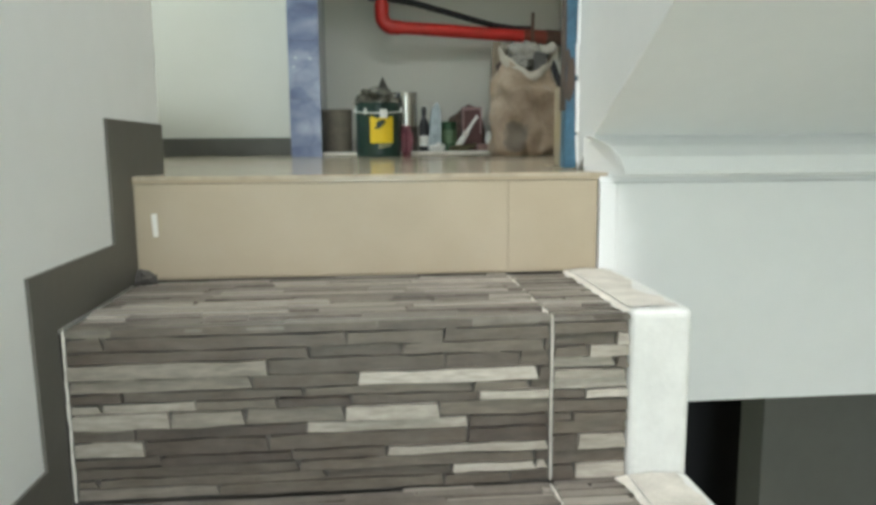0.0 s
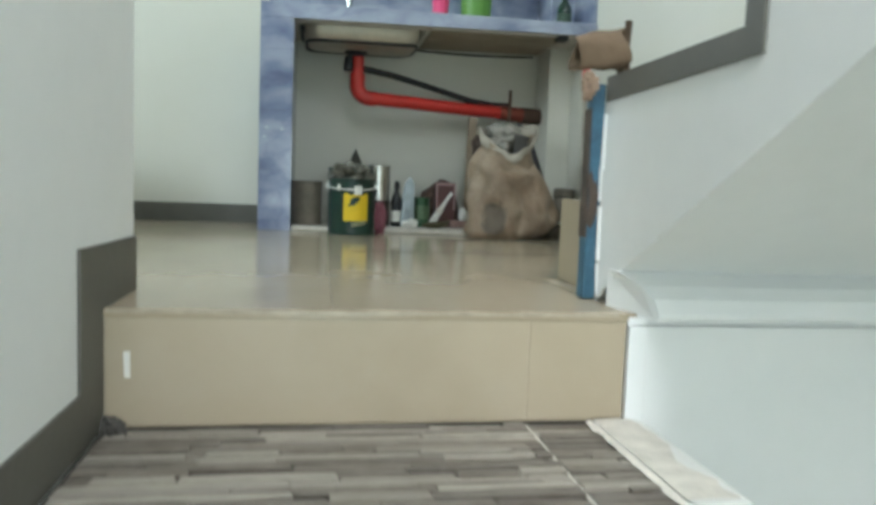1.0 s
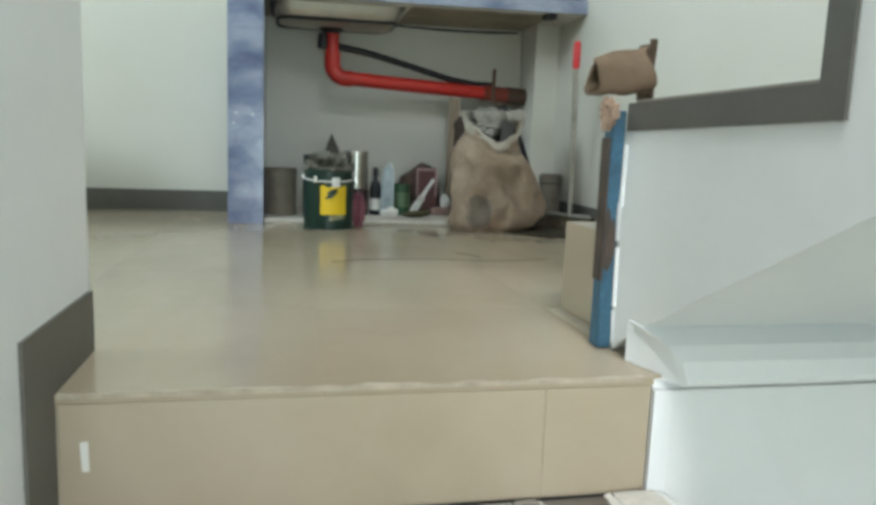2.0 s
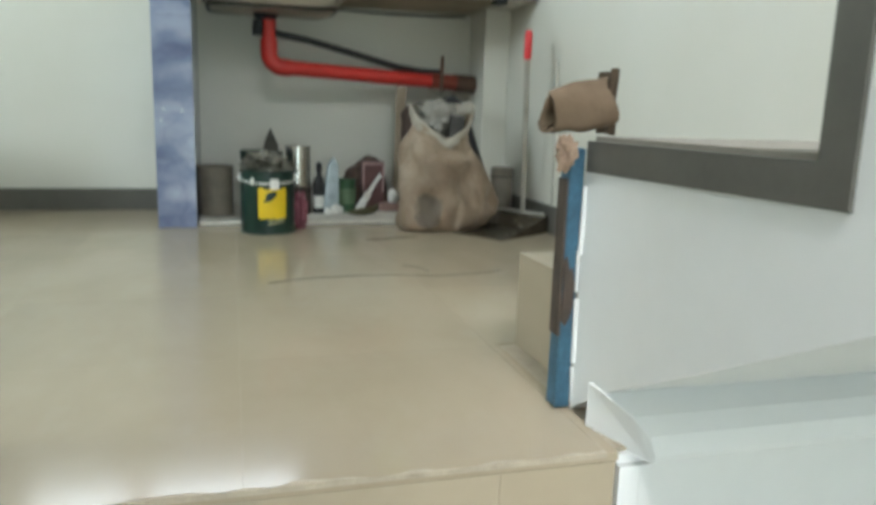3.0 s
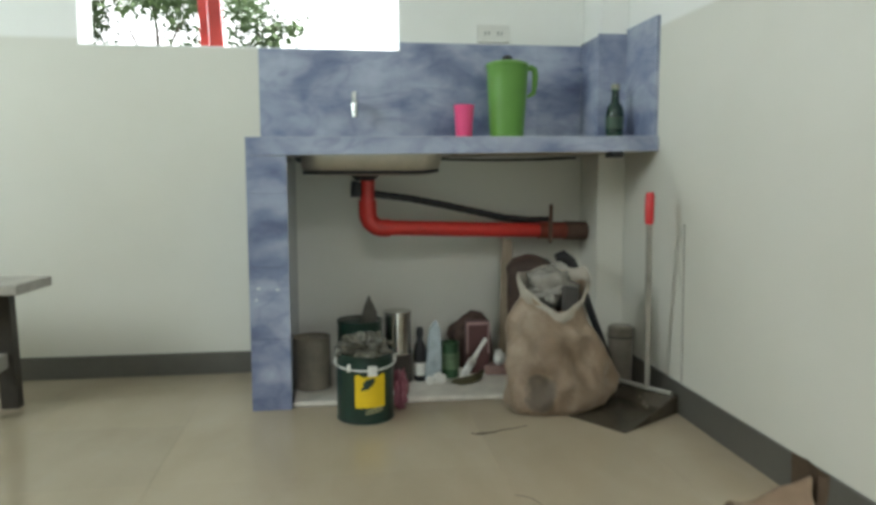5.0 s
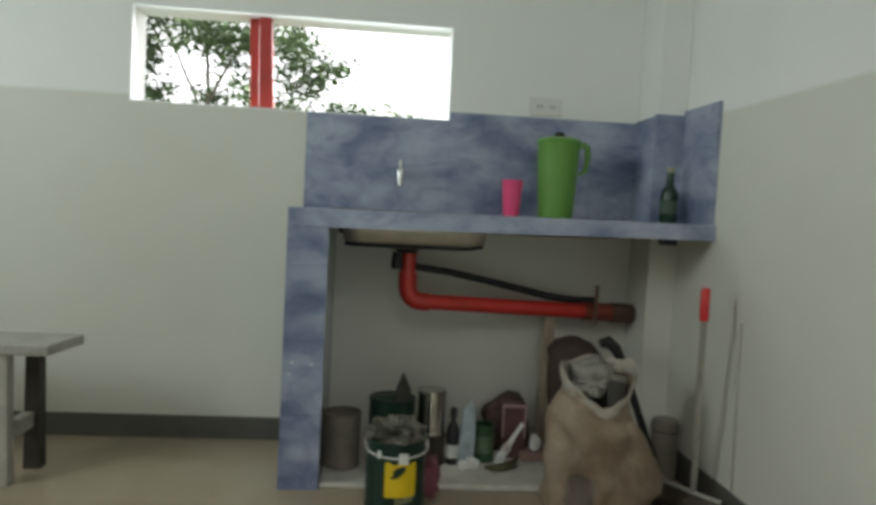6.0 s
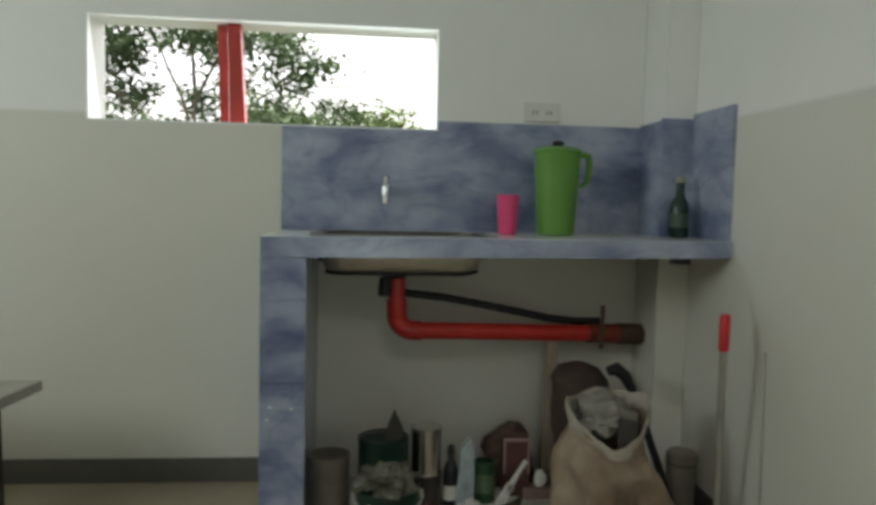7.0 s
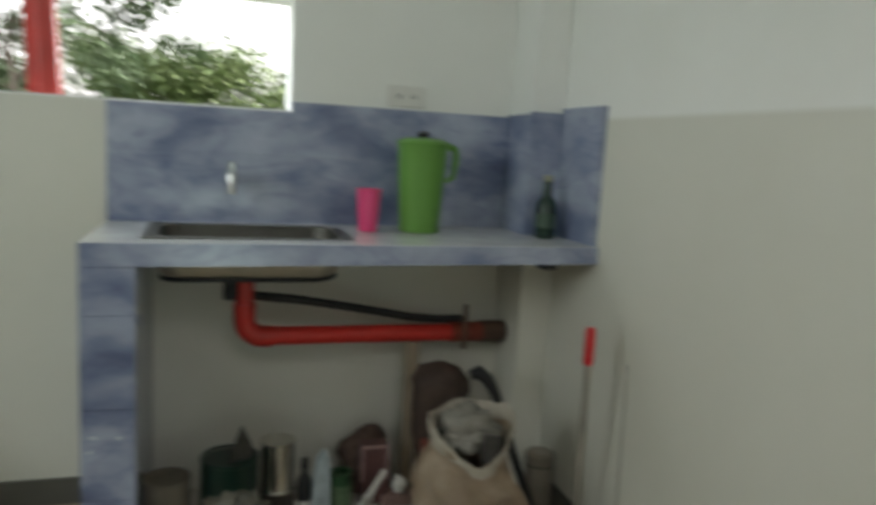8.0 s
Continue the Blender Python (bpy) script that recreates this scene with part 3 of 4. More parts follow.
smooth(part("trap", tube([(0.172, 3.09, 0.668), (0.168, 3.09, 0.64), (0.168, 3.09, 0.618)], 0.020, 16), BLACK, pipe, "black plastic trap"))
hose = [Vector((0.17, 3.085, 0.638)), Vector((0.24, 3.09, 0.625)), Vector((0.34, 3.11, 0.612)), Vector((0.46, 3.14, 0.588)), Vector((0.58, 3.17, 0.562)), Vector((0.68, 3.19, 0.540)), Vector((0.77, 3.20, 0.530)), Vector((0.86, 3.205, 0.530))]
fine = []
for a, b in zip(hose, hose[1:]):
    fine += [a.lerp(b, k / 6) for k in range(6)]
tagged(smooth(part("drain_hose", tube(fine, [0.0115 + 0.0012 * (k % 2) for k in range(len(fine))], 14), BLACK), 60), "black ribbed drain hose beside the red pipe", "hose")
tap = thing("tap", (0.167, YB - 0.014, 0.927), "small chrome wall tap above the sink", "tap")
smooth(part("rose", tube([(0, 0.001, 0), (0, -0.005, 0)], 0.014, 20), CHROME, tap))
smooth(part("inlet", tube([(0, 0, 0), (0, -0.045, 0)], 0.008, 14), CHROME, tap))
smooth(part("spout", tube([(0, -0.045, 0.012), (0, -0.047, 0), (0, -0.050, -0.02), (0, -0.052, -0.045)], [0.0125, 0.0145, 0.013, 0.0115], 16), CHROME, tap))
part("lever", box(-0.009, 0.009, -0.056, -0.040, 0.0125, 0.042, 0.004), CHROME, tap)
outlet = thing("wall_socket", (0.655, YB, 1.168), "white double wall socket above the splashback", "socket")
OFF = dull("off_white_plastic", (0.72, 0.71, 0.66), 0.4, 0.05, 20)
part("plate", box(-0.057, 0.057, -0.009, 0.0, -0.018, 0.042, 0.003, seg=2), OFF, outlet)
for sx in (-0.022, 0.022):
    for dx in (-0.006, 0.006):
        part("slot", box(sx + dx - 0.0016, sx + dx + 0.0016, -0.0096, -0.0085, 0.006, 0.018), BLACK, outlet, "dark socket slot")

# ---- things on the counter ----
GREEN = dull("green_plastic", (0.115, 0.28, 0.045), 0.38, 0.08, 12, bump=0.03)
jug = thing("pitcher", (0.670, 3.110, 0.8035), "green plastic water pitcher with black lid knob on the counter", "pitcher")
smooth(part("body", lathe([(0.051, 0), (0.055, 0.003), (0.058, 0.05), (0.062, 0.12), (0.066, 0.19), (0.0675, 0.230), (0.069, 0.234), (0.069, 0.240)], 36), GREEN, jug))
smooth(part("lid", lathe([(0.070, 0.238), (0.072, 0.243), (0.069, 0.251), (0.05, 0.258), (0.018, 0.260), (0.0, 0.260)], 36, False), GREEN, jug))
smooth(part("knob", lathe([(0.012, 0.259), (0.017, 0.266), (0.017, 0.272), (0.010, 0.277), (0.0, 0.278)], 20, False), BLACK, jug, "black lid knob"))
hp = [(0.060, -0.01, 0.236), (0.078, -0.012, 0.238), (0.089, -0.014, 0.232), (0.092, -0.014, 0.210), (0.090, -0.014, 0.180), (0.086, -0.014, 0.155), (0.066, -0.013, 0.142)]
smooth(part("handle", tube(hp, [0.010, 0.010, 0.010, 0.010, 0.009, 0.008, 0.006], 12), GREEN, jug))
cup = smooth(part("cup", lathe([(0.0, 0.003), (0.026, 0.0), (0.028, 0.003), (0.030, 0.03), (0.034, 0.085), (0.0365, 0.112), (0.038, 0.115), (0.0365, 0.1155), (0.034, 0.112), (0.030, 0.06), (0.027, 0.008), (0.0, 0.006)], 32, False), dull("pink_plastic", (0.80, 0.075, 0.22), 0.35, 0.06, 14, bump=0.02)))
cup.location = (0.524, 3.105, 0.8025)
cup.scale = (0.92, 0.92, 1.0)
tagged(cup, "bright pink plastic cup standing on the counter", "cup")
bottle = thing("glass_bottle", (1.005, 3.005, 0.8060), "small dark green glass bottle in the counter's corner", "bottle")
gl = Mat("dark_green_glass", 0.05)
gl.colour((0.02, 0.09, 0.05))
gl.b.inputs["Transmission Weight"].default_value = 0.75
smooth(part("glass", lathe([(0.024, 0), (0.028, 0.004), (0.028, 0.085), (0.025, 0.10), (0.013, 0.118), (0.011, 0.15), (0.0125, 0.152), (0.0125, 0.158)], 28), gl.m, bottle))
smooth(part("cap", lathe([(0.0135, 0.157), (0.014, 0.159), (0.014, 0.172), (0.012, 0.175)], 20), dull("pale_cap", (0.26, 0.27, 0.20), 0.4), bottle, "pale bottle cap"))
smooth(part("label_band", lathe([(0.0284, 0.03), (0.0284, 0.07)], 28, False), dull("worn_label", (0.05, 0.09, 0.06), 0.6), bottle, "worn paper label"))
part("underside_bracket", box(0.935, 0.975, 2.845, 2.90, 0.742, 0.760, 0.003), BLACK, counter, "small black bracket under the slab")

# ---- tins and clutter under the counter ----
PZ = 0.0165


def tin(name, x, y, z, r, h, material, label, category="tin", lip=True, group=""):
    ob = thing(name, (x, y, z), label, category, group)
    prof = [(r - 0.003, 0), (r, 0.002), (r, 0.006), (r - 0.0018, 0.008), (r - 0.0018, h - 0.009), (r, h - 0.007), (r, h)]
    if lip:
        prof += [(r - 0.004, h), (r - 0.005, h - 0.012), (0.0, h - 0.014)]
    smooth(part("body", lathe(prof, 36, not lip), material, ob), 30)
    return ob


RUSTTIN = dull("dull_taupe_tin", (0.23, 0.20, 0.155), 0.6, 0.25, 12, metal=0.25, bump=0.3)
tin("tin_can", 0.019, 3.000, PZ, 0.058, 0.165, RUSTTIN, "dull taupe tin standing under the counter")
DKGREEN = dull("dark_green_enamel", (0.005, 0.026, 0.018), 0.35, 0.3, 14)
pc = tin("paint_can", 0.177, 2.742, 0.0, 0.082, 0.192, DKGREEN, "dark green paint can with a yellow label and rubbish on top", "paint can")
PAINTRIM = dull("white_paint_rim", (0.66, 0.66, 0.62), 0.5, 0.15, 30)
bail = [(0.0865 * math.cos(radians(a)), 0.0865 * math.sin(radians(a)), 0.168 - 0.013 * math.sin(math.pi * (a + 185) / 190)) for a in range(-185, 6, 10)]
smooth(part("bail", tube(bail, [0.0026 + 0.0010 * noise.noise(Vector((k * 0.8, 2.0, 0))) for k in range(len(bail))], 8), PAINTRIM, pc, "white paint smeared wire bail"))
for a in (-185, 5):
    part("ear", box(-0.006, 0.006, -0.006, 0.006, 0.158, 0.178, 0.002), STEEL, pc, "bail ear").location = (0.083 * math.cos(radians(a)), 0.083 * math.sin(radians(a)), 0)
bm = bmesh.new()
vs = []
for k in range(13):
    a = radians(-112 + 60 * k / 12)
    top = 0.140 + 0.004 * math.sin(k * 1.3)
    vs.append([bm.verts.new((0.0832 * math.cos(a), 0.0832 * math.sin(a), z)) for z in (0.050 - 0.001 * (k % 3), top)])
for a, b in zip(vs, vs[1:]):
    bm.faces.new((a[0], b[0], b[1], a[1]))
lab = part("label_patch", bm, dull("yellow_label", (0.72, 0.50, 0.008), 0.5, 0.1, 20), pc, "yellow paper label")
for a0, a1, z0, z1 in ((-96, -78, 0.105, 0.122), (-92, -74, 0.112, 0.128), (-100, -84, 0.098, 0.106)):
    bm = bmesh.new()
    vs = [[bm.verts.new((0.0838 * math.cos(radians(a0 + (a1 - a0) * k / 5)), 0.0838 * math.sin(radians(a0 + (a1 - a0) * k / 5)), z + (0.006 * k / 5))) for z in (z0, z1)] for k in range(6)]
    for a, b in zip(vs, vs[1:]):
        bm.faces.new((a[0], b[0], b[1], a[1]))
    part("print_mark", bm, DKGREEN, lab, "dark printed shape")
for z in (0.030, 0.038):
    bm = bmesh.new()
    vs = [[bm.verts.new((0.0834 * math.cos(radians(-92 + 5 * k)), 0.0834 * math.sin(radians(-92 + 5 * k)), zz + 0.0012 * k)) for zz in (z, z + 0.005)] for k in range(8)]
    for a, b in zip(vs, vs[1:]):
        bm.faces.new((a[0], b[0], b[1], a[1]))
    part("print_bar", bm, dull("faded_print", (0.30, 0.29, 0.16), 0.5), pc, "faded line of print")
part("drip", crumple(box(0.005, 0.030, -0.086, -0.0815, 0.138, 0.168, 0.002), 0.003, 60), PAINTRIM, pc, "white paint drip")
part("drip", crumple(box(-0.052, -0.043, -0.078, -0.066, 0.150, 0.171, 0.002), 0.003, 60, 1), PAINTRIM, pc, "white paint drip")


def lump(x, y, z, rx, ry, rz, amount, scale, seed, sub=3):
    bm = bmesh.new()
    bmesh.ops.create_icosphere(bm, subdivisions=sub, radius=1)
    off = Vector((seed * 7.3, seed * 2.1, seed * 4.9))
    for v in bm.verts:
        d = v.co.normalized()
        f = 1 + amount * noise.noise(d * scale + off) + amount * 0.5 * noise.noise(d * scale * 2.7 + off)
        v.co = Vector((d.x * rx * f, d.y * ry * f, max(d.z, -0.85) * rz * f))
        v.co += Vector((x, y, z))
    return bm


BAG = dull("crumpled_grey_plastic", (0.115, 0.108, 0.085), 0.25, 0.6, 34, bump=0.8)
tagged(smooth(part("crumpled_bag", lump(0.176, 2.742, 0.200, 0.066, 0.064, 0.040, 0.6, 3.0, 1, 4), BAG), 28), "crumpled grey plastic wrapping lying in the paint can's mouth", "bag")
dg = tin("open_tin", 0.170, 2.985, PZ, 0.072, 0.218, DKGREEN, "dark green open tin behind the paint can")
smooth(part("lining", lathe([(0.0, 0.19), (0.067, 0.19), (0.067, 0.214)], 32, False), dull("grey_dried_paint", (0.17, 0.165, 0.14), 0.7, 0.3), dg, "dried grey paint"))
blade = prism([(-0.030, 0.0), (0.030, 0.0), (0.024, 0.045), (-0.012, 0.095), (-0.022, 0.06)], "y", -0.0012, 0.0012)
sc = tagged(part("scraper", blade, dull("dirty_blade", (0.07, 0.065, 0.055), 0.5, 0.4, 25, metal=0.4)), "dirty scraper blade sticking up out of a tin", "scraper")
sc.matrix_world = pose(0.196, 2.978, 0.216, -8, 12, 18)
tin("dark_tin", 0.294, 3.03, PZ, 0.047, 0.096, dull("dark_brown_tin", (0.045, 0.035, 0.028), 0.5, 0.3, 18), "dark brown tin with a second tin on it")
tin("steel_tin", 0.293, 3.03, PZ + 0.096, 0.046, 0.138, dull("shiny_tinplate", (0.64, 0.62, 0.57), 0.24, 0.12, 16, metal=1.0), "shiny bare steel tin stacked on a dark tin", lip=False)
bb = thing("black_bottle", (0.366, 3.03, PZ), "black plastic bottle with a white label", "bottle")
smooth(part("body", lathe([(0.018, 0), (0.021, 0.004), (0.021, 0.10), (0.017, 0.118), (0.009, 0.132), (0.008, 0.15)], 24), BLACK, bb))
smooth(part("cap", lathe([(0.0105, 0.148), (0.011, 0.15), (0.010, 0.172), (0.006, 0.178)], 18), BLACK, bb))
smooth(part("label_band", lathe([(0.0214, 0.02), (0.0214, 0.062)], 24, False), OFF, bb, "white paper label"))
TUBE = dull("pale_blue_grey_sachet", (0.36, 0.42, 0.44), 0.35, 0.35, 25, bump=0.5)
sachet = crumple(prism([(-0.030, 0.0), (0.028, 0.0), (0.024, 0.09), (0.020, 0.17), (0.0, 0.198), (-0.018, 0.165), (-0.026, 0.08)], "y", -0.013, 0.013, 0.006), 0.007, 22, 3)
sa = tagged(part("sachet", sachet, TUBE), "pale blue grey foil packet standing on its end", "packet")
sa.matrix_world = pose(0.408, 3.02, PZ + 0.003, -6, 4, 8)
tagged(part("paper_ball", lump(0.425, 2.985, PZ + 0.016, 0.020, 0.018, 0.018, 0.6, 4, 5), OFF), "small crumpled ball of white paper", "paper")
tagged(part("paper_ball", lump(0.395, 2.975, PZ + 0.012, 0.015, 0.014, 0.014, 0.6, 4, 8), OFF), "small crumpled ball of white paper", "paper")
gt = tin("small_tin", 0.470, 3.06, PZ, 0.032, 0.118, dull("bottle_green_tin", (0.025, 0.075, 0.030), 0.4, 0.3, 20), "small green tin beside the packets")
smooth(part("label_band", lathe([(0.0324, 0.03), (0.0324, 0.085)], 24, False), dull("pale_green_print", (0.12, 0.19, 0.10), 0.5, 0.4), gt, "pale green printed band"))
REDBAG = dull("dark_red_brown_net", (0.115, 0.070, 0.055), 0.7, 0.5, 40, bump=0.9)
NET = crumple(lathe([(0.070, 0.0), (0.082, 0.012), (0.090, 0.05), (0.092, 0.10), (0.088, 0.14), (0.076, 0.175), (0.052, 0.196), (0.024, 0.204), (0.004, 0.205)], 40), 0.034, 13, 2)
for q in NET.verts:
    q.co = (q.co.x * 0.85 + 0.562, q.co.y * 0.55 + 3.185, max(q.co.z, 0.0) * 0.88 + PZ)
tagged(smooth(part("mesh_bag", NET, REDBAG), 70), "dark reddish brown net bag leaning on the wall", "bag")
bx = thing("small_box", (0.570, 3.09, PZ), "dark red cardboard box with a pale border", "box")
part("carton", box(-0.040, 0.040, -0.010, 0.035, 0.0, 0.180, 0.002), dull("dark_red_card", (0.10, 0.042, 0.038), 0.6, 0.3), bx)
for q in ((-0.040, 0.040, 0.168, 0.178), (-0.040, -0.033, 0.07, 0.168), (0.033, 0.040, 0.07, 0.168)):
    part("border", box(q[0], q[1], -0.0112, -0.0098, q[2], q[3]), dull("faded_pink_print", (0.34, 0.22, 0.21), 0.6), bx, "faded pink printed border")
brush = thing("paint_brush", (0.505, 2.975, PZ), "white bristled paint brush leaning among the tins", "brush")
br = part("bristles", crumple(prism([(-0.014, 0.0), (0.016, 0.0), (0.013, 0.05), (-0.011, 0.05)], "y", -0.006, 0.006, 0.002), 0.005, 50), dull("white_bristles", (0.62, 0.62, 0.58), 0.7, 0.3, 60), brush)
part("ferrule", box(-0.012, 0.013, -0.0065, 0.0065, 0.05, 0.07, 0.001), STEEL, brush)
part("grip", prism([(-0.008, 0.07), (0.009, 0.07), (0.006, 0.11), (0.009, 0.15), (-0.004, 0.152), (-0.005, 0.11)], "y", -0.005, 0.005, 0.002), OFF, brush)
brush.matrix_world = pose(0.497, 2.97, PZ + 0.018, -12, 34, 0)
ban = [(0.462, 2.965, PZ + 0.010), (0.49, 2.955, PZ + 0.012), (0.525, 2.965, PZ + 0.013), (0.556, 2.99, PZ + 0.016), (0.575, 3.02, PZ + 0.026)]
tagged(smooth(part("rubber_strip", tube(ban, [0.006, 0.012, 0.0135, 0.012, 0.006], 14), dull("olive_brown_rubber", (0.085, 0.075, 0.035), 0.6, 0.3))), "curved olive brown strip of hose on the plinth", "hose")
pk = tagged(part("flat_box", crumple(box(0.592, 0.690, 3.055, 3.12, PZ, PZ + 0.028, 0.003), 0.002, 30), dull("dusty_pink_card", (0.30, 0.19, 0.165), 0.7, 0.3)), "flat dusty pink carton", "box")
tagged(part("paper_ball", lump(0.645, 3.085, PZ + 0.028 + 0.022, 0.018, 0.016, 0.026, 0.5, 4, 11), OFF), "small crumpled ball of white paper", "paper")
WOOD = Mat("raw_board", 0.65)
wv = WOOD.coords(False, scale=(9, 9, 1.2))
wg = WOOD.noise(wv, 6, 5, 0.6, 1.2)
WOOD.colour(WOOD.ramp(wg, ((0.3, (0.20, 0.155, 0.105)), (0.7, (0.36, 0.29, 0.21))))).bump(wg, 0.3, 0.002)
bd2 = tagged(part("board", box(-0.016, 0.022, -0.009, 0.009, 0, 0.455, 0.002), WOOD.m), "raw wooden board standing on end behind the sack", "board")
bd2.matrix_world = pose(0.668, 3.13, PZ, -4, 2, 0)
CLOTH = crumple(lathe([(0.050, 0.0), (0.058, 0.015), (0.060, 0.10), (0.062, 0.20), (0.068, 0.27), (0.074, 0.32), (0.072, 0.352), (0.056, 0.380), (0.026, 0.392), (0.004, 0.393)], 36), 0.018, 16, 6)
for q in CLOTH.verts:
    q.co = (q.co.x * 1.2 + 0.765, q.co.y * 0.8 + 3.13, max(q.co.z, 0.0) + PZ)
tagged(smooth(part("cloth_roll", CLOTH, dull("brown_cloth", (0.072, 0.046, 0.035), 0.8, 0.4, 14, bump=0.5)), 70), "brown rolled cloth standing behind the sack", "cloth")
tagged(part("red_packet", crumple(box(0.684, 0.704, 2.985, 3.02, PZ, 0.235, 0.006), 0.005, 20), dull("red_wrapper", (0.22, 0.035, 0.022), 0.4, 0.3)), "narrow red packet between board and sack", "packet")
st = tagged(smooth(part("black_stick", tube([(1.010, 2.945, 0.012), (0.94, 2.965, 0.20), (0.885, 2.985, 0.36), (0.862, 2.995, 0.405), (0.835, 3.0, 0.425), (0.812, 3.0, 0.418)], [0.012, 0.012, 0.013, 0.018, 0.020, 0.014], 14), BLACK)), "black stick with a bent rubber grip leaning behind the sack", "stick")
can = thing("canister", (1.032, 2.975, 0.0), "taupe grey plastic canister in the corner", "canister")
GREYP = dull("grey_plastic", (0.24, 0.215, 0.17), 0.35, 0.2, 14)
smooth(part("body", lathe([(0.036, 0), (0.040, 0.004), (0.041, 0.08), (0.041, 0.150), (0.039, 0.156)], 28), GREYP, can))
smooth(part("lid", lathe([(0.042, 0.157), (0.043, 0.160), (0.042, 0.185), (0.034, 0.192)], 28), GREYP, can))
smooth(part("seam", lathe([(0.0435, 0.1545), (0.0435, 0.158)], 28, False), BLACK, can, "dark seam under the lid"))

tagged(smooth(part("wrapper", lump(0.283, 2.800, 0.052, 0.020, 0.022, 0.060, 0.5, 2.6, 17, 4), dull("dull_pink_film", (0.24, 0.075, 0.095), 0.3, 0.35, 26, bump=0.6)), 50), "crumpled dull pink plastic wrapper beside the paint can", "wrapper")

# ---- sack of rubbish ----
sackm = Mat("woven_beige_plastic", 0.42)
v = sackm.coords()
wx = sackm.node("ShaderNodeTexWave", Scale=85.0, Distortion=1.0)
wx.bands_direction = "Z"
sackm.link(v, wx.inputs["Vector"])
big = sackm.noise(v, 6, 5, 0.6, 0.5)
col = sackm.ramp(big, ((0.28, (0.255, 0.192, 0.135)), (0.5, (0.335, 0.262, 0.190)), (0.75, (0.41, 0.33, 0.245))))
grime = sackm.ramp(sackm.noise(v, 14, 6, 0.7), ((0.45, (0.78, 0.72, 0.66)), (0.7, (1, 1, 1))))
col = sackm.mix(1.0, col, grime, "MULTIPLY")
far = sackm.node("ShaderNodeVectorMath")
far.operation = "DISTANCE"
warp = sackm.node("ShaderNodeMapping")
warp.inputs["Location"].default_value, warp.inputs["Scale"].default_value = (0.080, 0.05, -0.052), (1.15, 0.5, 0.75)
sackm.link(v, warp.inputs["Vector"])
sackm.link(warp.outputs[0], far.inputs[0])
edge = sackm.node("ShaderNodeMath")
edge.operation = "MULTIPLY_ADD"
edge.inputs[1].default_value = 0.05
sackm.link(sackm.noise(v, 22, 4), edge.inputs[0])
sackm.link(far.outputs["Value"], edge.inputs[2])
stain = sackm.ramp(edge.outputs[0], ((0.062, (0.85, 0.85, 0.85)), (0.075, (0, 0, 0))))
col = sackm.mix(stain, col, (0.095, 0.076, 0.054))
crease = sackm.node("ShaderNodeTexVoronoi", Scale=9.0, Randomness=1.0)
crease.feature = "DISTANCE_TO_EDGE"
bent = sackm.node("ShaderNodeMapping")
bent.inputs["Rotation"].default_value, bent.inputs["Scale"].default_value = (0.3, 0.5, 0.2), (1.5, 1.0, 0.75)
sackm.link(v, bent.inputs["Vector"])
sackm.link(bent.outputs[0], crease.inputs["Vector"])
fold = sackm.ramp(crease.outputs["Distance"], ((0.0, (0.0, 0.0, 0.0)), (0.22, (1.0, 1.0, 1.0))))
sackm.colour(col).bump(sackm.mix(0.12, fold, wx.outputs["Fac"]), 0.7, 0.008)
sack = thing("sack", (0.740, 2.750, 0.0), "open beige woven plastic sack full of rubbish on the floor", "sack")


def bag_loft(levels, n, seed, amount, scale):
    bm = bmesh.new()
    rings = []
    off = Vector((seed, seed * 2, seed * 3))
    for cx, cy, z, rx, ry, sq in levels:
        row = []
        for k in range(n):
            a = 2 * math.pi * k / n
            c, s2 = math.cos(a), math.sin(a)
            f = (abs(c) ** sq + abs(s2) ** sq) ** (-1 / sq)
            p = Vector((cx + rx * f * c, cy + ry * f * s2, z))
            w = noise.noise(p * scale + off) + 0.5 * noise.noise(p * scale * 2.4 + off) + 0.45 - 1.5 * abs(noise.noise(Vector((p.x * 1.3 + p.z * 0.8, p.y, p.z * 0.6)) * 11 + off)) * max(0.0, min(1.0, (0.33 - z) / 0.08))
            fold = 0.35 * math.sin(5 * a + 14 * z + seed) + 0.2 * math.sin(9 * a - 25 * z)
            p += Vector((c, s2, 0.25)) * amount * (w + fold) * min(1, 0.25 + z * 9) * (1 - 0.65 * max(0.0, min(1.0, (z - 0.25) / 0.06)))
            p.z -= 0.085 * max(0.0, -s2) ** 1.5 * max(0.0, min(1.0, (z - 0.22) / 0.16))
            p.z = max(p.z, 0.001)
            row.append(bm.verts.new(p))
        rings.append(row)
    for a, b in zip(rings, rings[1:]):
        for k in range(n):
            bm.faces.new((a[k], a[(k + 1) % n], b[(k + 1) % n], b[k]))
    bm.faces.new(rings[0][::-1])
    return bm, rings


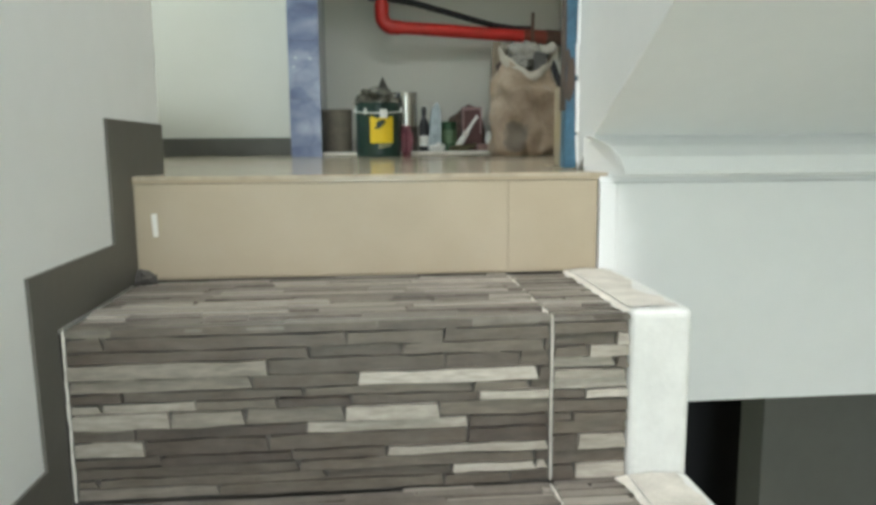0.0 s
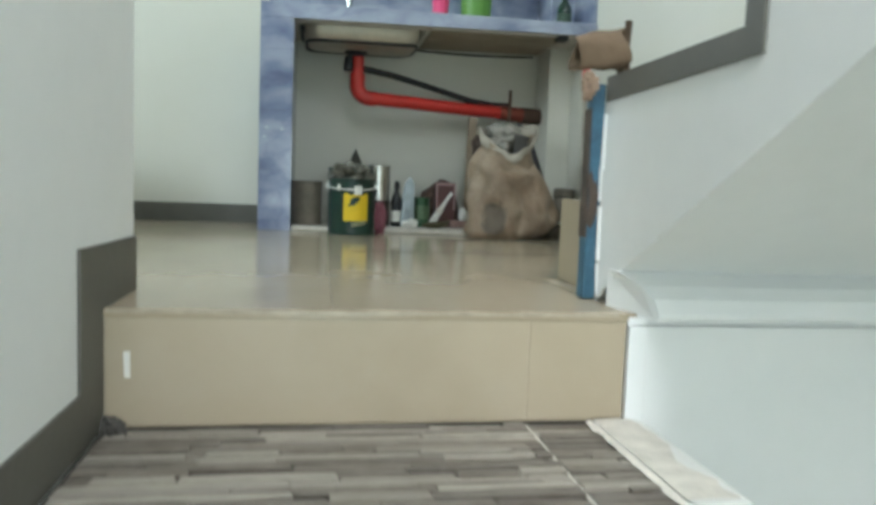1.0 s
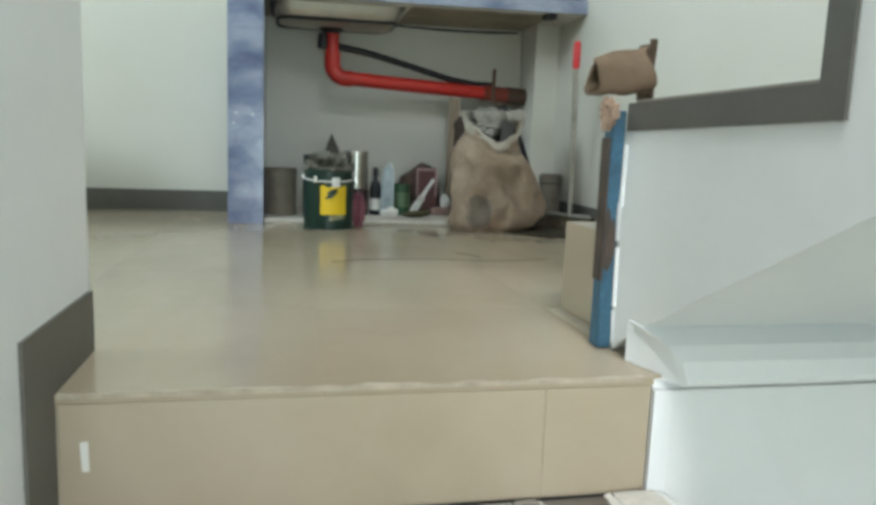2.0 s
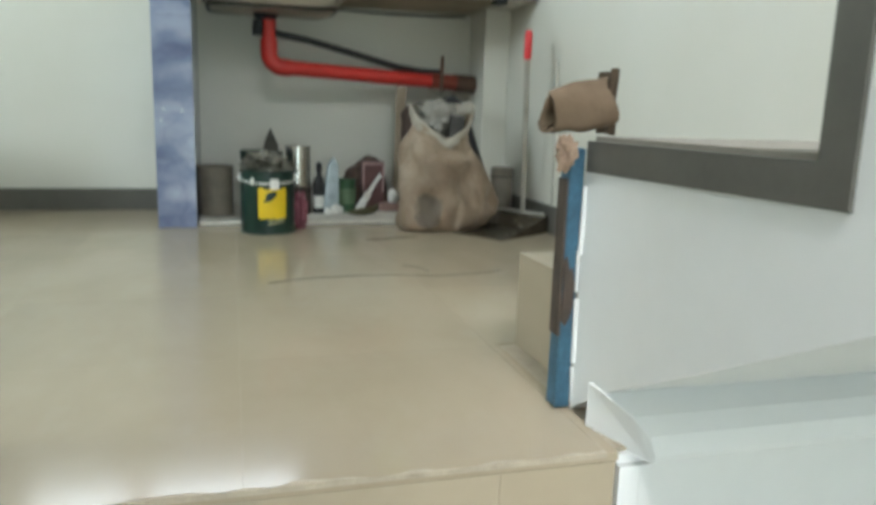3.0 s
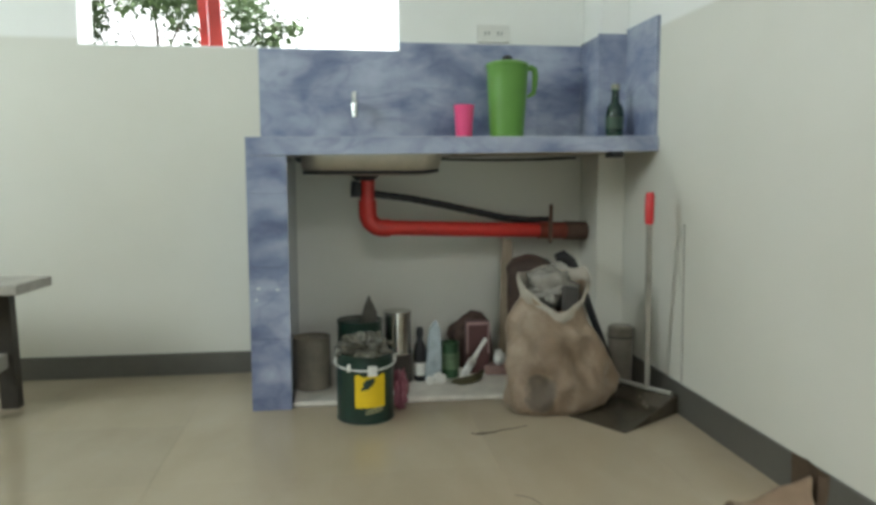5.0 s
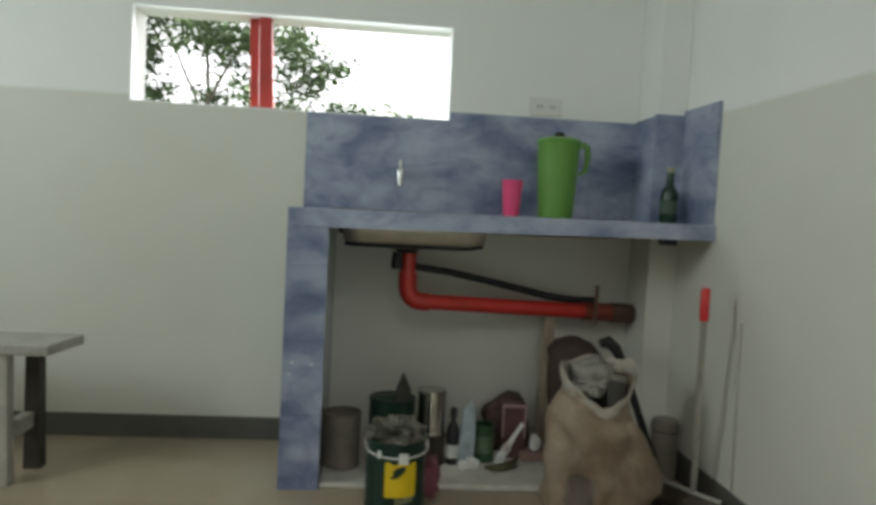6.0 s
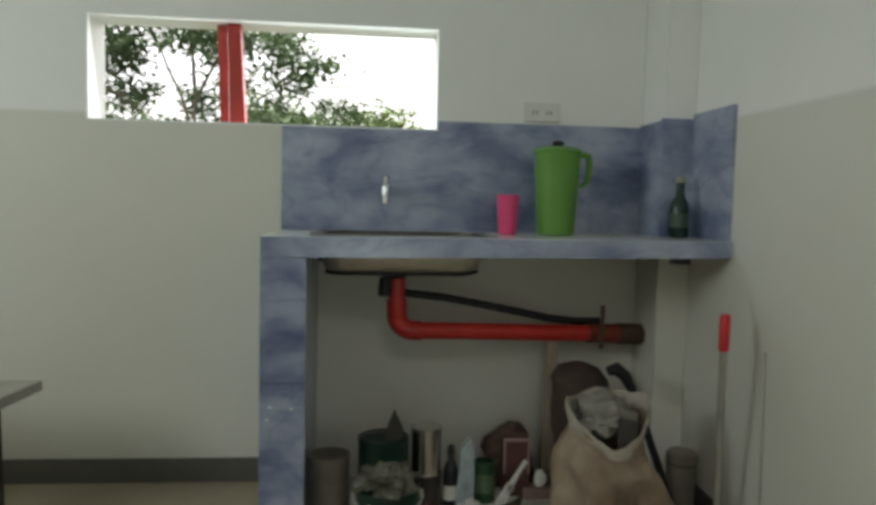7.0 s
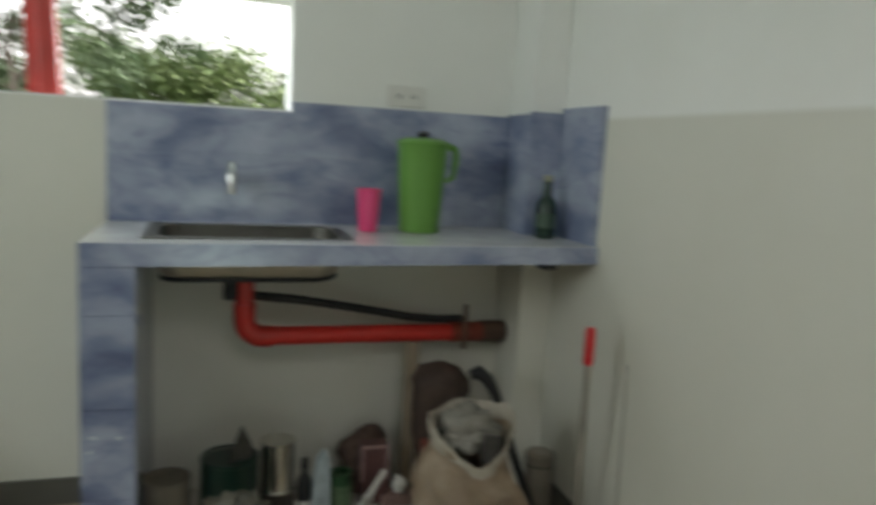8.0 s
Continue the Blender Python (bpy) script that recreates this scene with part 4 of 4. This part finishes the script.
LV = [(-0.018, 0.0, 0.001, 0.118, 0.085, 2.6), (-0.004, 0.0, 0.02, 0.146, 0.098, 2.6), (0.008, 0.0, 0.05, 0.156, 0.104, 2.5), (0.015, 0.0, 0.09, 0.155, 0.105, 2.4), (0.008, 0.0, 0.14, 0.147, 0.103, 2.3),
      (-0.002, 0.0, 0.18, 0.137, 0.100, 2.3), (-0.012, 0.0, 0.23, 0.128, 0.096, 2.2), (-0.019, 0.0, 0.27, 0.118, 0.090, 2.2), (-0.018, 0.0, 0.305, 0.101, 0.080, 2.1), (-0.014, 0.0, 0.335, 0.086, 0.071, 2.1), (-0.012, 0.0, 0.36, 0.089, 0.073, 2.1), (-0.010, 0.0, 0.385, 0.095, 0.078, 2.1)]
dense = []
for a, b in zip(LV, LV[1:]):
    for k in range(3):
        dense.append(tuple(p + (q - p) * k / 3 for p, q in zip(a, b)))
dense.append(LV[-1])
bm, rings = bag_loft(dense, 96, 1.7, 0.019, 9)
smooth(part("bag", bm, sackm.m, sack), 75)
# rolled lip, higher at the right than in front
bm = bmesh.new()
prev = None
for k in range(73):
    a = 2 * math.pi * k / 72
    h = 0.388 + 0.008 * math.cos(a - 0.4) + 0.004 * math.sin(5 * a) - 0.085 * max(0, math.sin(-a)) ** 1.5 + 0.012 * abs(math.cos(a)) ** 3 + 0.018 * max(0, math.sin(a))
    c = Vector((-0.010 + (0.097 + 0.006 * math.cos(2 * a)) * math.cos(a), 0.081 * math.sin(a), h))
    out = Vector((math.cos(a), math.sin(a), 0))
    row = [bm.verts.new(c + out * dx + Vector((0, 0, dz))) for dx, dz in ((0.004, -0.022 + 0.007 * math.sin(3 * a + 1)), (0.005, -0.012), (0.003, 0.0), (0.001, 0.003), (-0.002, 0.0), (-0.008, -0.04))]
    if prev:
        for i in range(5):
            bm.faces.new((prev[i], row[i], row[i + 1], prev[i + 1]))
    prev = row
bmesh.ops.remove_doubles(bm, verts=bm.verts[:], dist=0.0005)
crumple(bm, 0.009, 26, 3)
smooth(part("lip", bm, dull("pale_sack_lip", (0.37, 0.332, 0.27), 0.5, 0.2, 20, bump=0.4), sack, "paler folded sack lip"), 75)
tagged(smooth(part("plastic_bag", lump(0.725, 2.766, 0.358, 0.076, 0.060, 0.056, 0.45, 2.4, 9, 4), dull("grey_film", (0.25, 0.235, 0.205), 0.25, 0.25, 12, bump=0.5)), 70), "crumpled grey plastic bag stuffed in the sack's mouth", "bag")
tagged(part("dark_scrap", crumple(box(0.745, 0.785, 2.690, 2.706, 0.300, 0.368, 0.003), 0.008, 30, 5), dull("dark_grey_scrap", (0.055, 0.050, 0.045), 0.6, 0.3)), "dark scrap sticking out of the sack", "scrap")

# ---- dustpan ----
pan = thing("dustpan", (0.912, 2.648, 0.0), "dark metal dustpan with a long steel handle and red grip", "dustpan", rz=33)
PANM = dull("dark_painted_metal", (0.080, 0.067, 0.048), 0.24, 0.5, 16, metal=0.3)
# local x runs along the lip-to-back depth
tr = prism([(-0.125, 0.0005), (-0.125, 0.003), (0.10, 0.012), (0.125, 0.055), (0.129, 0.055), (0.105, 0.0005)], "y", -0.095, 0.095)
part("tray", tr, PANM, pan)
for sy in (-1, 1):
    part("side", prism([(-0.10, 0.002), (0.128, 0.056), (0.128, 0.002)], "y", sy * 0.095 - 0.0015, sy * 0.095 + 0.0015), PANM, pan)
smooth(part("hinge_bar", tube([(0.118, -0.085, 0.058), (0.118, 0.105, 0.058)], 0.007, 12), dull("pale_grey_metal", (0.42, 0.41, 0.36), 0.4, 0.2, metal=0.5), pan, "pale grey hinge bar"))
inv = pan.matrix_world.inverted()
a, b, c = [inv @ Vector(p) for p in ((1.012, 2.712, 0.058), (0.975, 2.648, 0.550), (0.977, 2.652, 0.640))]
smooth(part("handle", tube([a, a.lerp(b, 0.5), b], 0.0085, 14), dull("worn_steel_tube", (0.44, 0.42, 0.37), 0.4, 0.25, 18, metal=0.6), pan))
smooth(part("grip", tube([b, b.lerp(c, 0.1), b.lerp(c, 0.9), c], [0.010, 0.0125, 0.0125, 0.009], 14), dull("red_plastic_grip", (0.62, 0.025, 0.03), 0.35, 0.15), pan, "red plastic grip"))
tagged(part("floor_cloth", crumple(box(0.79, 0.90, 2.80, 2.90, 0.0005, 0.008, 0.002), 0.001, 20), dull("dark_wet_rag", (0.085, 0.075, 0.06), 0.7, 0.3)), "dark flat rag beside the dustpan", "rag")
tagged(smooth(part("wall_conduit", tube([(XB - 0.004, 2.625, 0.095), (XB - 0.004, 2.640, 0.55)], 0.0028, 10), dull("grey_rod", (0.46, 0.45, 0.40), 0.5))), "thin grey rod leaning on the side wall", "rod")

for pts, w in (([(0.452, 2.556), (0.47, 2.545), (0.50, 2.55), (0.54, 2.572), (0.575, 2.578), (0.615, 2.594)], 0.0010),
               ([(0.146, 2.023), (0.20, 2.050), (0.263, 2.066), (0.35, 2.072), (0.436, 2.069), (0.527, 2.047), (0.62, 2.058), (0.705, 2.085)], 0.0006),
               ([(0.478, 2.171), (0.50, 2.160), (0.515, 2.14), (0.526, 2.095)], 0.0008), ([(0.468, 2.552), (0.516, 2.554)], 0.0012)):
    tagged(smooth(part("string", tube([(x, y, 0.0018) for x, y in pts], w, 6), LEGBROWN)), "thin brown string lying on the floor tiles", "string", "strings on the floor")

# ---- bench ----
bench = thing("bench", (0, 0, 0), "low wooden bench with a pale worn seat and dark legs", "bench")
SEAT = dull("pale_worn_wood", (0.40, 0.38, 0.33), 0.5, 0.25, 8)
LEG = dull("dark_brown_wood", (0.040, 0.034, 0.026), 0.6, 0.3, 12)
part("seat", prism([(-1.95, 2.79), (-0.766, 2.805), (-0.744, 2.995), (-1.95, 3.01)], "z", 0.362, 0.392, 0.004), SEAT, bench)
for x in (-0.865, -1.80):
    part("leg", prism([(x - 0.026, 0), (x + 0.022, 0), (x + 0.014, 0.361), (x - 0.024, 0.361)], "y", 2.950, 2.990), LEG, bench)
    part("leg", prism([(x - 0.050, 0), (x - 0.005, 0), (x - 0.012, 0.361), (x - 0.045, 0.361)], "y", 2.815, 2.855), SEAT, bench, "pale front leg")
    part("stretcher", box(x - 0.030, x + 0.004, 2.8555, 2.9495, 0.125, 0.170, 0.003), SEAT, bench)

# ---- cardboard on the step ----
CARD = Mat("brown_cardboard", 0.8)
cv = CARD.coords()
cb = CARD.noise(cv, 16, 6, 0.65)
CARD.colour(CARD.ramp(cb, ((0.3, (0.115, 0.076, 0.044)), (0.7, (0.185, 0.128, 0.078))))).bump(CARD.noise(cv, 60, 4), 0.4, 0.002)
card = thing("cardboard", (0, 0, 0), "loosely rolled piece of brown cardboard lying on the step's corner", "cardboard")
DARKCARD = dull("dark_edge_of_cardboard", (0.125, 0.085, 0.053), 0.85, 0.3, 20)


def sheet(profile, y0, y1, thick, amount, seed):
    """A bent sheet of some thickness, by its line in x and z, drawn out in y."""
    bm = bmesh.new()
    rows = 9
    grid = []
    for r in range(rows):
        y = y0 + (y1 - y0) * r / (rows - 1)
        grid.append([bm.verts.new((x, y, z)) for x, z in profile])
    for a, b in zip(grid, grid[1:]):
        for k in range(len(profile) - 1):
            bm.faces.new((a[k], a[k + 1], b[k + 1], b[k]))
    crumple(bm, amount, 38, seed)
    bmesh.ops.solidify(bm, geom=bm.faces[:], thickness=thick)
    bmesh.ops.recalc_face_normals(bm, faces=bm.faces[:])
    return bm



def upright(bm):
    """Turns a sheet that was drawn out in y so that it stands up in z."""
    for v in bm.verts:
        v.co = (v.co.x, v.co.z, v.co.y)
    bmesh.ops.recalc_face_normals(bm, faces=bm.faces[:])
    return bm


roll = bmesh.new()
turns, along = 30, 12
rings_in = []
for q in range(along):
    t = q / (along - 1)
    cx, cy, cz = 0.440 + 0.078 * t, 1.262 + 0.004 * t, 0.384 + 0.008 * t
    row = []
    for k in range(turns + 1):
        a = radians(-70 + 400 * k / turns)
        r = 0.021 + 0.0045 * k / turns + 0.003 * math.sin(3 * a + 4 * t) + 0.005 * t
        row.append(roll.verts.new((cx + 0.006 * math.sin(2 * a), cy + 0.80 * r * math.cos(a), cz + 1.08 * r * math.sin(a))))
    rings_in.append(row)
for a, b in zip(rings_in, rings_in[1:]):
    for k in range(turns):
        roll.faces.new((a[k], a[k + 1], b[k + 1], b[k]))
crumple(roll, 0.0045, 40, 2)
bmesh.ops.recalc_face_normals(roll, faces=roll.faces[:])
bmesh.ops.solidify(roll, geom=roll.faces[:], thickness=0.0028)
for v in roll.verts:
    v.co.z = max(v.co.z, 0.3535)
smooth(part("sheet", roll, CARD.m, card), 50)
part("flap", upright(sheet([(0.513, 1.2505), (0.520, 1.248), (0.5245, 1.253), (0.526, 1.268), (0.529, 1.288), (0.527, 1.306)], 0.355, 0.433, 0.003, 0.004, 7)), DARKCARD, card, "upturned darker flap")
tagged(smooth(part("paper_scrap", lump(0.461, 1.2515, 0.332, 0.0105, 0.008, 0.019, 0.8, 2.6, 6, 4), dull("pale_brown_paper", (0.31, 0.215, 0.15), 0.8, 0.3, 40)), 50), "pale brown paper scrap stuck on the blue plank", "paper")
part("mortar_lump", lump(XL + 0.016, YN - 0.010, -0.150, 0.016, 0.013, 0.013, 0.6, 3, 21), DARKGROUT, stairs, "dark lump of mortar in the corner")
bm = bmesh.new()
edge_f, edge_b = [], []
for k in range(58):
    x = XL + 0.006 + 0.012 * k
    f = 1.1332 + 0.0008 * noise.noise(Vector((x * 30, 0.3, 0)))
    b = 1.137 + 0.016 * abs(noise.noise(Vector((x * 9, 4.1, 0)))) + 0.006 * noise.noise(Vector((x * 33, 7.7, 0)))
    edge_f.append([bm.verts.new((x, f, z)) for z in (-0.005, 0.0009)])
    edge_b.append(bm.verts.new((x, b, 0.0003)))
for k in range(57):
    bm.faces.new((edge_f[k][0], edge_f[k + 1][0], edge_f[k + 1][1], edge_f[k][1]))
    bm.faces.new((edge_f[k][1], edge_f[k + 1][1], edge_b[k + 1], edge_b[k]))
part("dust_edge", bm, dull("plaster_dust", (0.41, 0.35, 0.26), 0.9, 0.25, 30), floor_ob, "pale plaster dust along the tile edge")
part("paint_mark", crumple(box(-0.182, -0.174, YN - 0.0012, YN, -0.088, -0.054), 0.0015, 60), OFF, stairs, "white paint mark on the riser")

# ---- red grille bars in the window ----
RED = dull("red_oxide_paint", (0.48, 0.045, 0.035), 0.45, 0.2, 12)
gr = thing("window_bars", (0, 0, 0), "red painted steel bars standing in the window opening", "window bars")
part("bar", prism([(-0.352, WZ0 + 0.005), (-0.3235, WZ0 + 0.005), (-0.332, WZ1 - 0.005), (-0.362, WZ1 - 0.005)], "y", 3.345, 3.375, 0.002), RED, gr)
part("bar", prism([(-0.3165, WZ0 + 0.005), (-0.270, WZ0 + 0.005), (-0.286, WZ1 - 0.005), (-0.325, WZ1 - 0.005)], "y", 3.315, 3.36, 0.002), RED, gr)

# ---- outside ----
GROUNDM = dull("rough_grass_ground", (0.06, 0.085, 0.03), 0.9, 0.4, 0.3)
structure("ground", box(-300, 300, -300, 600, -1.7, -1.6), GROUNDM, "rough green ground outside", "ground")
LEAF = Mat("leaf", 0.5)
isl = LEAF.node("ShaderNodeNewGeometry").outputs["Random Per Island"]
LEAF.colour(LEAF.ramp(isl, ((0.0, (0.05, 0.085, 0.04)), (0.5, (0.085, 0.13, 0.06)), (1.0, (0.13, 0.18, 0.095)))))
LEAF.b.inputs["Transmission Weight"].default_value = 0.0
LEAF2 = Mat("sunlit_leaf", 0.5)
isl = LEAF2.node("ShaderNodeNewGeometry").outputs["Random Per Island"]
LEAF2.colour(LEAF2.ramp(isl, ((0.0, (0.055, 0.095, 0.03)), (0.5, (0.12, 0.175, 0.06)), (1.0, (0.20, 0.26, 0.11)))))
BARK = dull("grey_brown_bark", (0.10, 0.085, 0.07), 0.9, 0.3, 6)


def leaves(clumps, per, size, r, seed):
    """Many small leaves round clump centres, every leaf a bent blade of two faces."""
    rg = random.Random(seed)
    verts, faces = [], []
    for cx, cy, cz, s in clumps:
        for _ in range(int(per * s)):
            d = Vector((rg.gauss(0, 1), rg.gauss(0, 1), rg.gauss(0, 0.75))) * (r * s * 0.5)
            p = Vector((cx, cy, cz)) + d
            q = Euler((rg.uniform(-0.9, 0.9), rg.uniform(-0.9, 0.9), rg.uniform(0, 6.28))).to_matrix()
            l = size * rg.uniform(0.6, 1.3)
            n = len(verts)
            for a in ((-l, 0, 0), (0.1 * l, -0.52 * l, 0.14 * l), (l, 0, -0.1 * l), (0.1 * l, 0.52 * l, 0.14 * l)):
                verts.append(p + q @ Vector(a))
            faces += [(n, n + 1, n + 2), (n, n + 2, n + 3)]
    me = bpy.data.meshes.new("crown")
    me.from_pydata(verts, [], faces)
    return me


def limb(a, b, r0, r1, sag, seed, n=8):
    a, b = Vector(a), Vector(b)
    pts = []
    for k in range(n + 1):
        t = k / n
        p = a.lerp(b, t) + Vector((0, 0, sag * math.sin(math.pi * t)))
        p += 0.10 * noise.noise_vector(Vector((seed, t * 3, 1.3))) * (b - a).length * 0.5 * math.sin(math.pi * t)
        pts.append(p)
    return pts, [r0 + (r1 - r0) * k / n for k in range(n + 1)]


def tree(base, top, limbs, clumps, per, size, r, seed, leaf, label, trunk_r=0.14):
    ob = thing("tree", base, label, "tree")
    o = Vector(base)
    pts, rad = limb(Vector((0, 0, 0)), Vector(top) - o, trunk_r, trunk_r * 0.45, 0, seed)
    smooth(part("trunk", tube(pts, rad, 10), BARK, ob))
    for i, (a, b, r0) in enumerate(limbs):
        pts, rad = limb(Vector(a) - o, Vector(b) - o, r0 * 0.6, r0 * 0.15, 0.15, seed + i * 1.7 + 2)
        smooth(part("limb", tube(pts, rad, 8), BARK, ob))
    me = leaves([(x - o.x, y - o.y, z - o.z, s) for x, y, z, s in clumps], per, size, r, seed)
    me.materials.append(leaf)
    cr = new("crown", me)
    cr.parent = ob
    return ob


rg = random.Random(12)
cl = []
for _ in range(150):
    x, z = rg.uniform(-5.2, -0.9), rg.uniform(1.75, 5.2)
    if x > -1.9 and z > 3.6 - 0.2 * (x + 1.9):
        continue
    if (x + 3.25) ** 2 / 0.20 + (z - 2.75) ** 2 / 0.12 < 1 or (x + 2.3) ** 2 / 0.10 + (z - 2.05) ** 2 / 0.06 < 1:
        continue
    cl.append((x, 12 + rg.uniform(-1.2, 1.2), z, rg.uniform(0.6, 1.2)))
for x, z, s in ((-0.75, 2.75, 0.9), (-0.5, 2.85, 0.7), (-0.9, 2.55, 0.6), (-0.55, 2.25, 0.5), (-0.30, 2.20, 0.7), (-0.15, 2.12, 0.6), (-1.3, 2.9, 1.0), (-1.15, 2.4, 0.8)):
    cl.append((x, 12, z, s))
tree((-2.5, 12, -1.62), (-2.45, 12, 2.6), [((-2.5, 12, 1.3), (-4.2, 12.2, 2.7), 0.06), ((-2.5, 12, 1.5), (-1.0, 11.8, 2.6), 0.05), ((-2.48, 12, 1.8), (-3.2, 11.8, 3.6), 0.05), ((-2.46, 12, 2.2), (-1.5, 12.3, 3.9), 0.05),
     ((-2.46, 12, 2.5), (-2.6, 12.0, 4.4), 0.05), ((-1.3, 11.9, 2.45), (-0.5, 12, 2.85), 0.02), ((-1.4, 11.9, 2.3), (-0.2, 12, 2.15), 0.02), ((-3.4, 12, 2.3), (-4.9, 12, 2.3), 0.03)], cl, 160, 0.060, 0.40, 5, LEAF.m, "leafy green tree with open branches outside the window", 0.06)
cl = []
for _ in range(90):
    x = rg.uniform(-2.2, 2.6)
    top = 2.28 + 0.16 * math.sin(x * 2.6) + 0.10 * math.sin(x * 6.1)
    cl.append((x, 14.5 + rg.uniform(-0.6, 0.6), top - 0.18 - rg.random() ** 2 * 2.6, rg.uniform(0.7, 1.2)))
tree((0.3, 14.6, -1.62), (0.3, 14.6, 1.4), [((0.3, 14.6, 0.2), (-1.4, 14.5, 1.7), 0.05), ((0.3, 14.6, 0.4), (1.8, 14.5, 1.7), 0.05)], cl, 330, 0.062, 0.50, 9, LEAF2.m, "bright green bushy tree beyond the window", 0.12)
cl = [(rg.uniform(-7, -2.6), 15.5 + rg.uniform(-0.5, 0.5), 1.95 - rg.random() ** 2 * 2.5, rg.uniform(0.7, 1.2)) for _ in range(70)]
tree((-4.6, 15.6, -1.62), (-4.6, 15.6, 1.2), [((-4.6, 15.6, 0.2), (-6.2, 15.5, 1.5), 0.05), ((-4.6, 15.6, 0.4), (-3.1, 15.5, 1.5), 0.05)], cl, 160, 0.085, 0.55, 15, LEAF.m, "dark green bush beyond the tree", 0.12)


# ---- stone strips on the stairs and floor tiles ----
rng = random.Random(4)


def strips(parent, face, y, z, x0, x1, span):
    """Uneven rows of strip stone on a riser (face 'r', upwards from z) or a tread (face 't', backwards from y)."""
    d = 0.0
    while d < span - 0.004:
        h = min(rng.choice((0.012, 0.014, 0.016, 0.019)), span - d)
        if span - d - h < 0.007:
            h = span - d
        x = x0 - rng.random() * 0.10
        while x < x1:
            w = rng.choice((0.08, 0.10, 0.13, 0.17, 0.22, 0.28)) * rng.uniform(0.85, 1.15)
            a, b = max(x, x0), min(x + w, x1)
            if b - a > 0.006:
                up = rng.uniform(0.0025, 0.0100)
                lo, hi = d + 0.0009, d + h - 0.0009
                e = rng.uniform(0.0, 0.006)
                m = max(2, int((b - a) / 0.035) + 1)
                xs = [a + 0.0004 + (b - a - 0.0008) * q / m for q in range(m + 1)]
                out = [(q, lo + rng.uniform(-0.0013, 0.0013)) for q in xs]
                xs = [max(a + 0.0004 + e * 0.5, min(b - 0.0004 - e, q)) for q in xs]
                out += [(q, hi + rng.uniform(-0.0013, 0.0013)) for q in reversed(xs)]
                if face == "r":
                    bm = prism([(p, z + q) for p, q in out], "y", y + 0.008 - up, y + 0.0085)
                else:
                    bm = prism([(p, y + q) for p, q in out], "z", z - 0.0075, z - 0.007 + up * 0.9)
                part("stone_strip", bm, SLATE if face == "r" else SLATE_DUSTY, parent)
            x += w
        d += h


for k in (0, 1):
    y, z = TREADS[k]
    below = TREADS[k + 1][1]
    back = YN if k == 0 else TREADS[k - 1][0]
    run = [(XL + 0.0062 + 0.0012 * noise.noise(Vector((q * 1.7, k, 0.4))), y + 0.0045, below + (z - below) * q / 16) for q in range(17)]
    part("edge_strip", tube(run, [0.0016 + 0.0009 * noise.noise(Vector((q * 2.3, k, 5.2))) for q in range(17)], 8), CEMENT, stairs, "white plaster line along the wall")
    bm = bmesh.new()
    seam = []
    for q in range(41):
        yy = y + 0.004 + (back - y - 0.006) * q / 40
        xx = 0.437 - 0.014 * max(0.0, noise.noise(Vector((yy * 16, 2.2, k)))) + 0.003 * noise.noise(Vector((yy * 90, 6.1, k)))
        seam.append((bm.verts.new((xx, yy, z + 0.0006)), bm.verts.new((0.4455, yy, z + 0.0034))))
    for a, b in zip(seam, seam[1:]):
        bm.faces.new((a[0], a[1], b[1], b[0]))
    part("plaster_smear", bm, CEMENT, stairs, "pale plaster smeared along the kerb")
    part("grout_line", crumple(box(0.3498, 0.3516, y + 0.0012, y + 0.010, below, z - 0.001), 0.0006, 60, k), CEMENT, stairs, "pale grout line")
    part("grout_line", crumple(box(0.3492, 0.3522, y + 0.008, back - 0.001, z - 0.009, z - 0.0030), 0.0004, 60, k + 3), CEMENT, stairs, "pale grout line")
    for a, b in ((XL + 0.0085, 0.349), (0.3524, 0.445)):
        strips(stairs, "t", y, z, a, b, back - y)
        if k == 0:
            strips(stairs, "r", y, below, a, b, z - below)
floor = bpy.data.objects["floor"]
for i in range(9):
    for j in range(6):
        x0, y0 = XW + i * 0.40 - 0.02, YN + j * 0.40
        a, b, c, d = max(x0, XW), min(x0 + 0.40, XB), y0, min(y0 + 0.40, YB)
        if j == 0:
            b = min(b, XR)
        if b - a > 0.01 and d - c > 0.01:
            part("floor_tile", box(a + 0.0002, b - 0.0002, c + (0.0002 if j else -0.0012), d - 0.0002, -0.010, 0.0, 0.0002), BEIGE, floor)
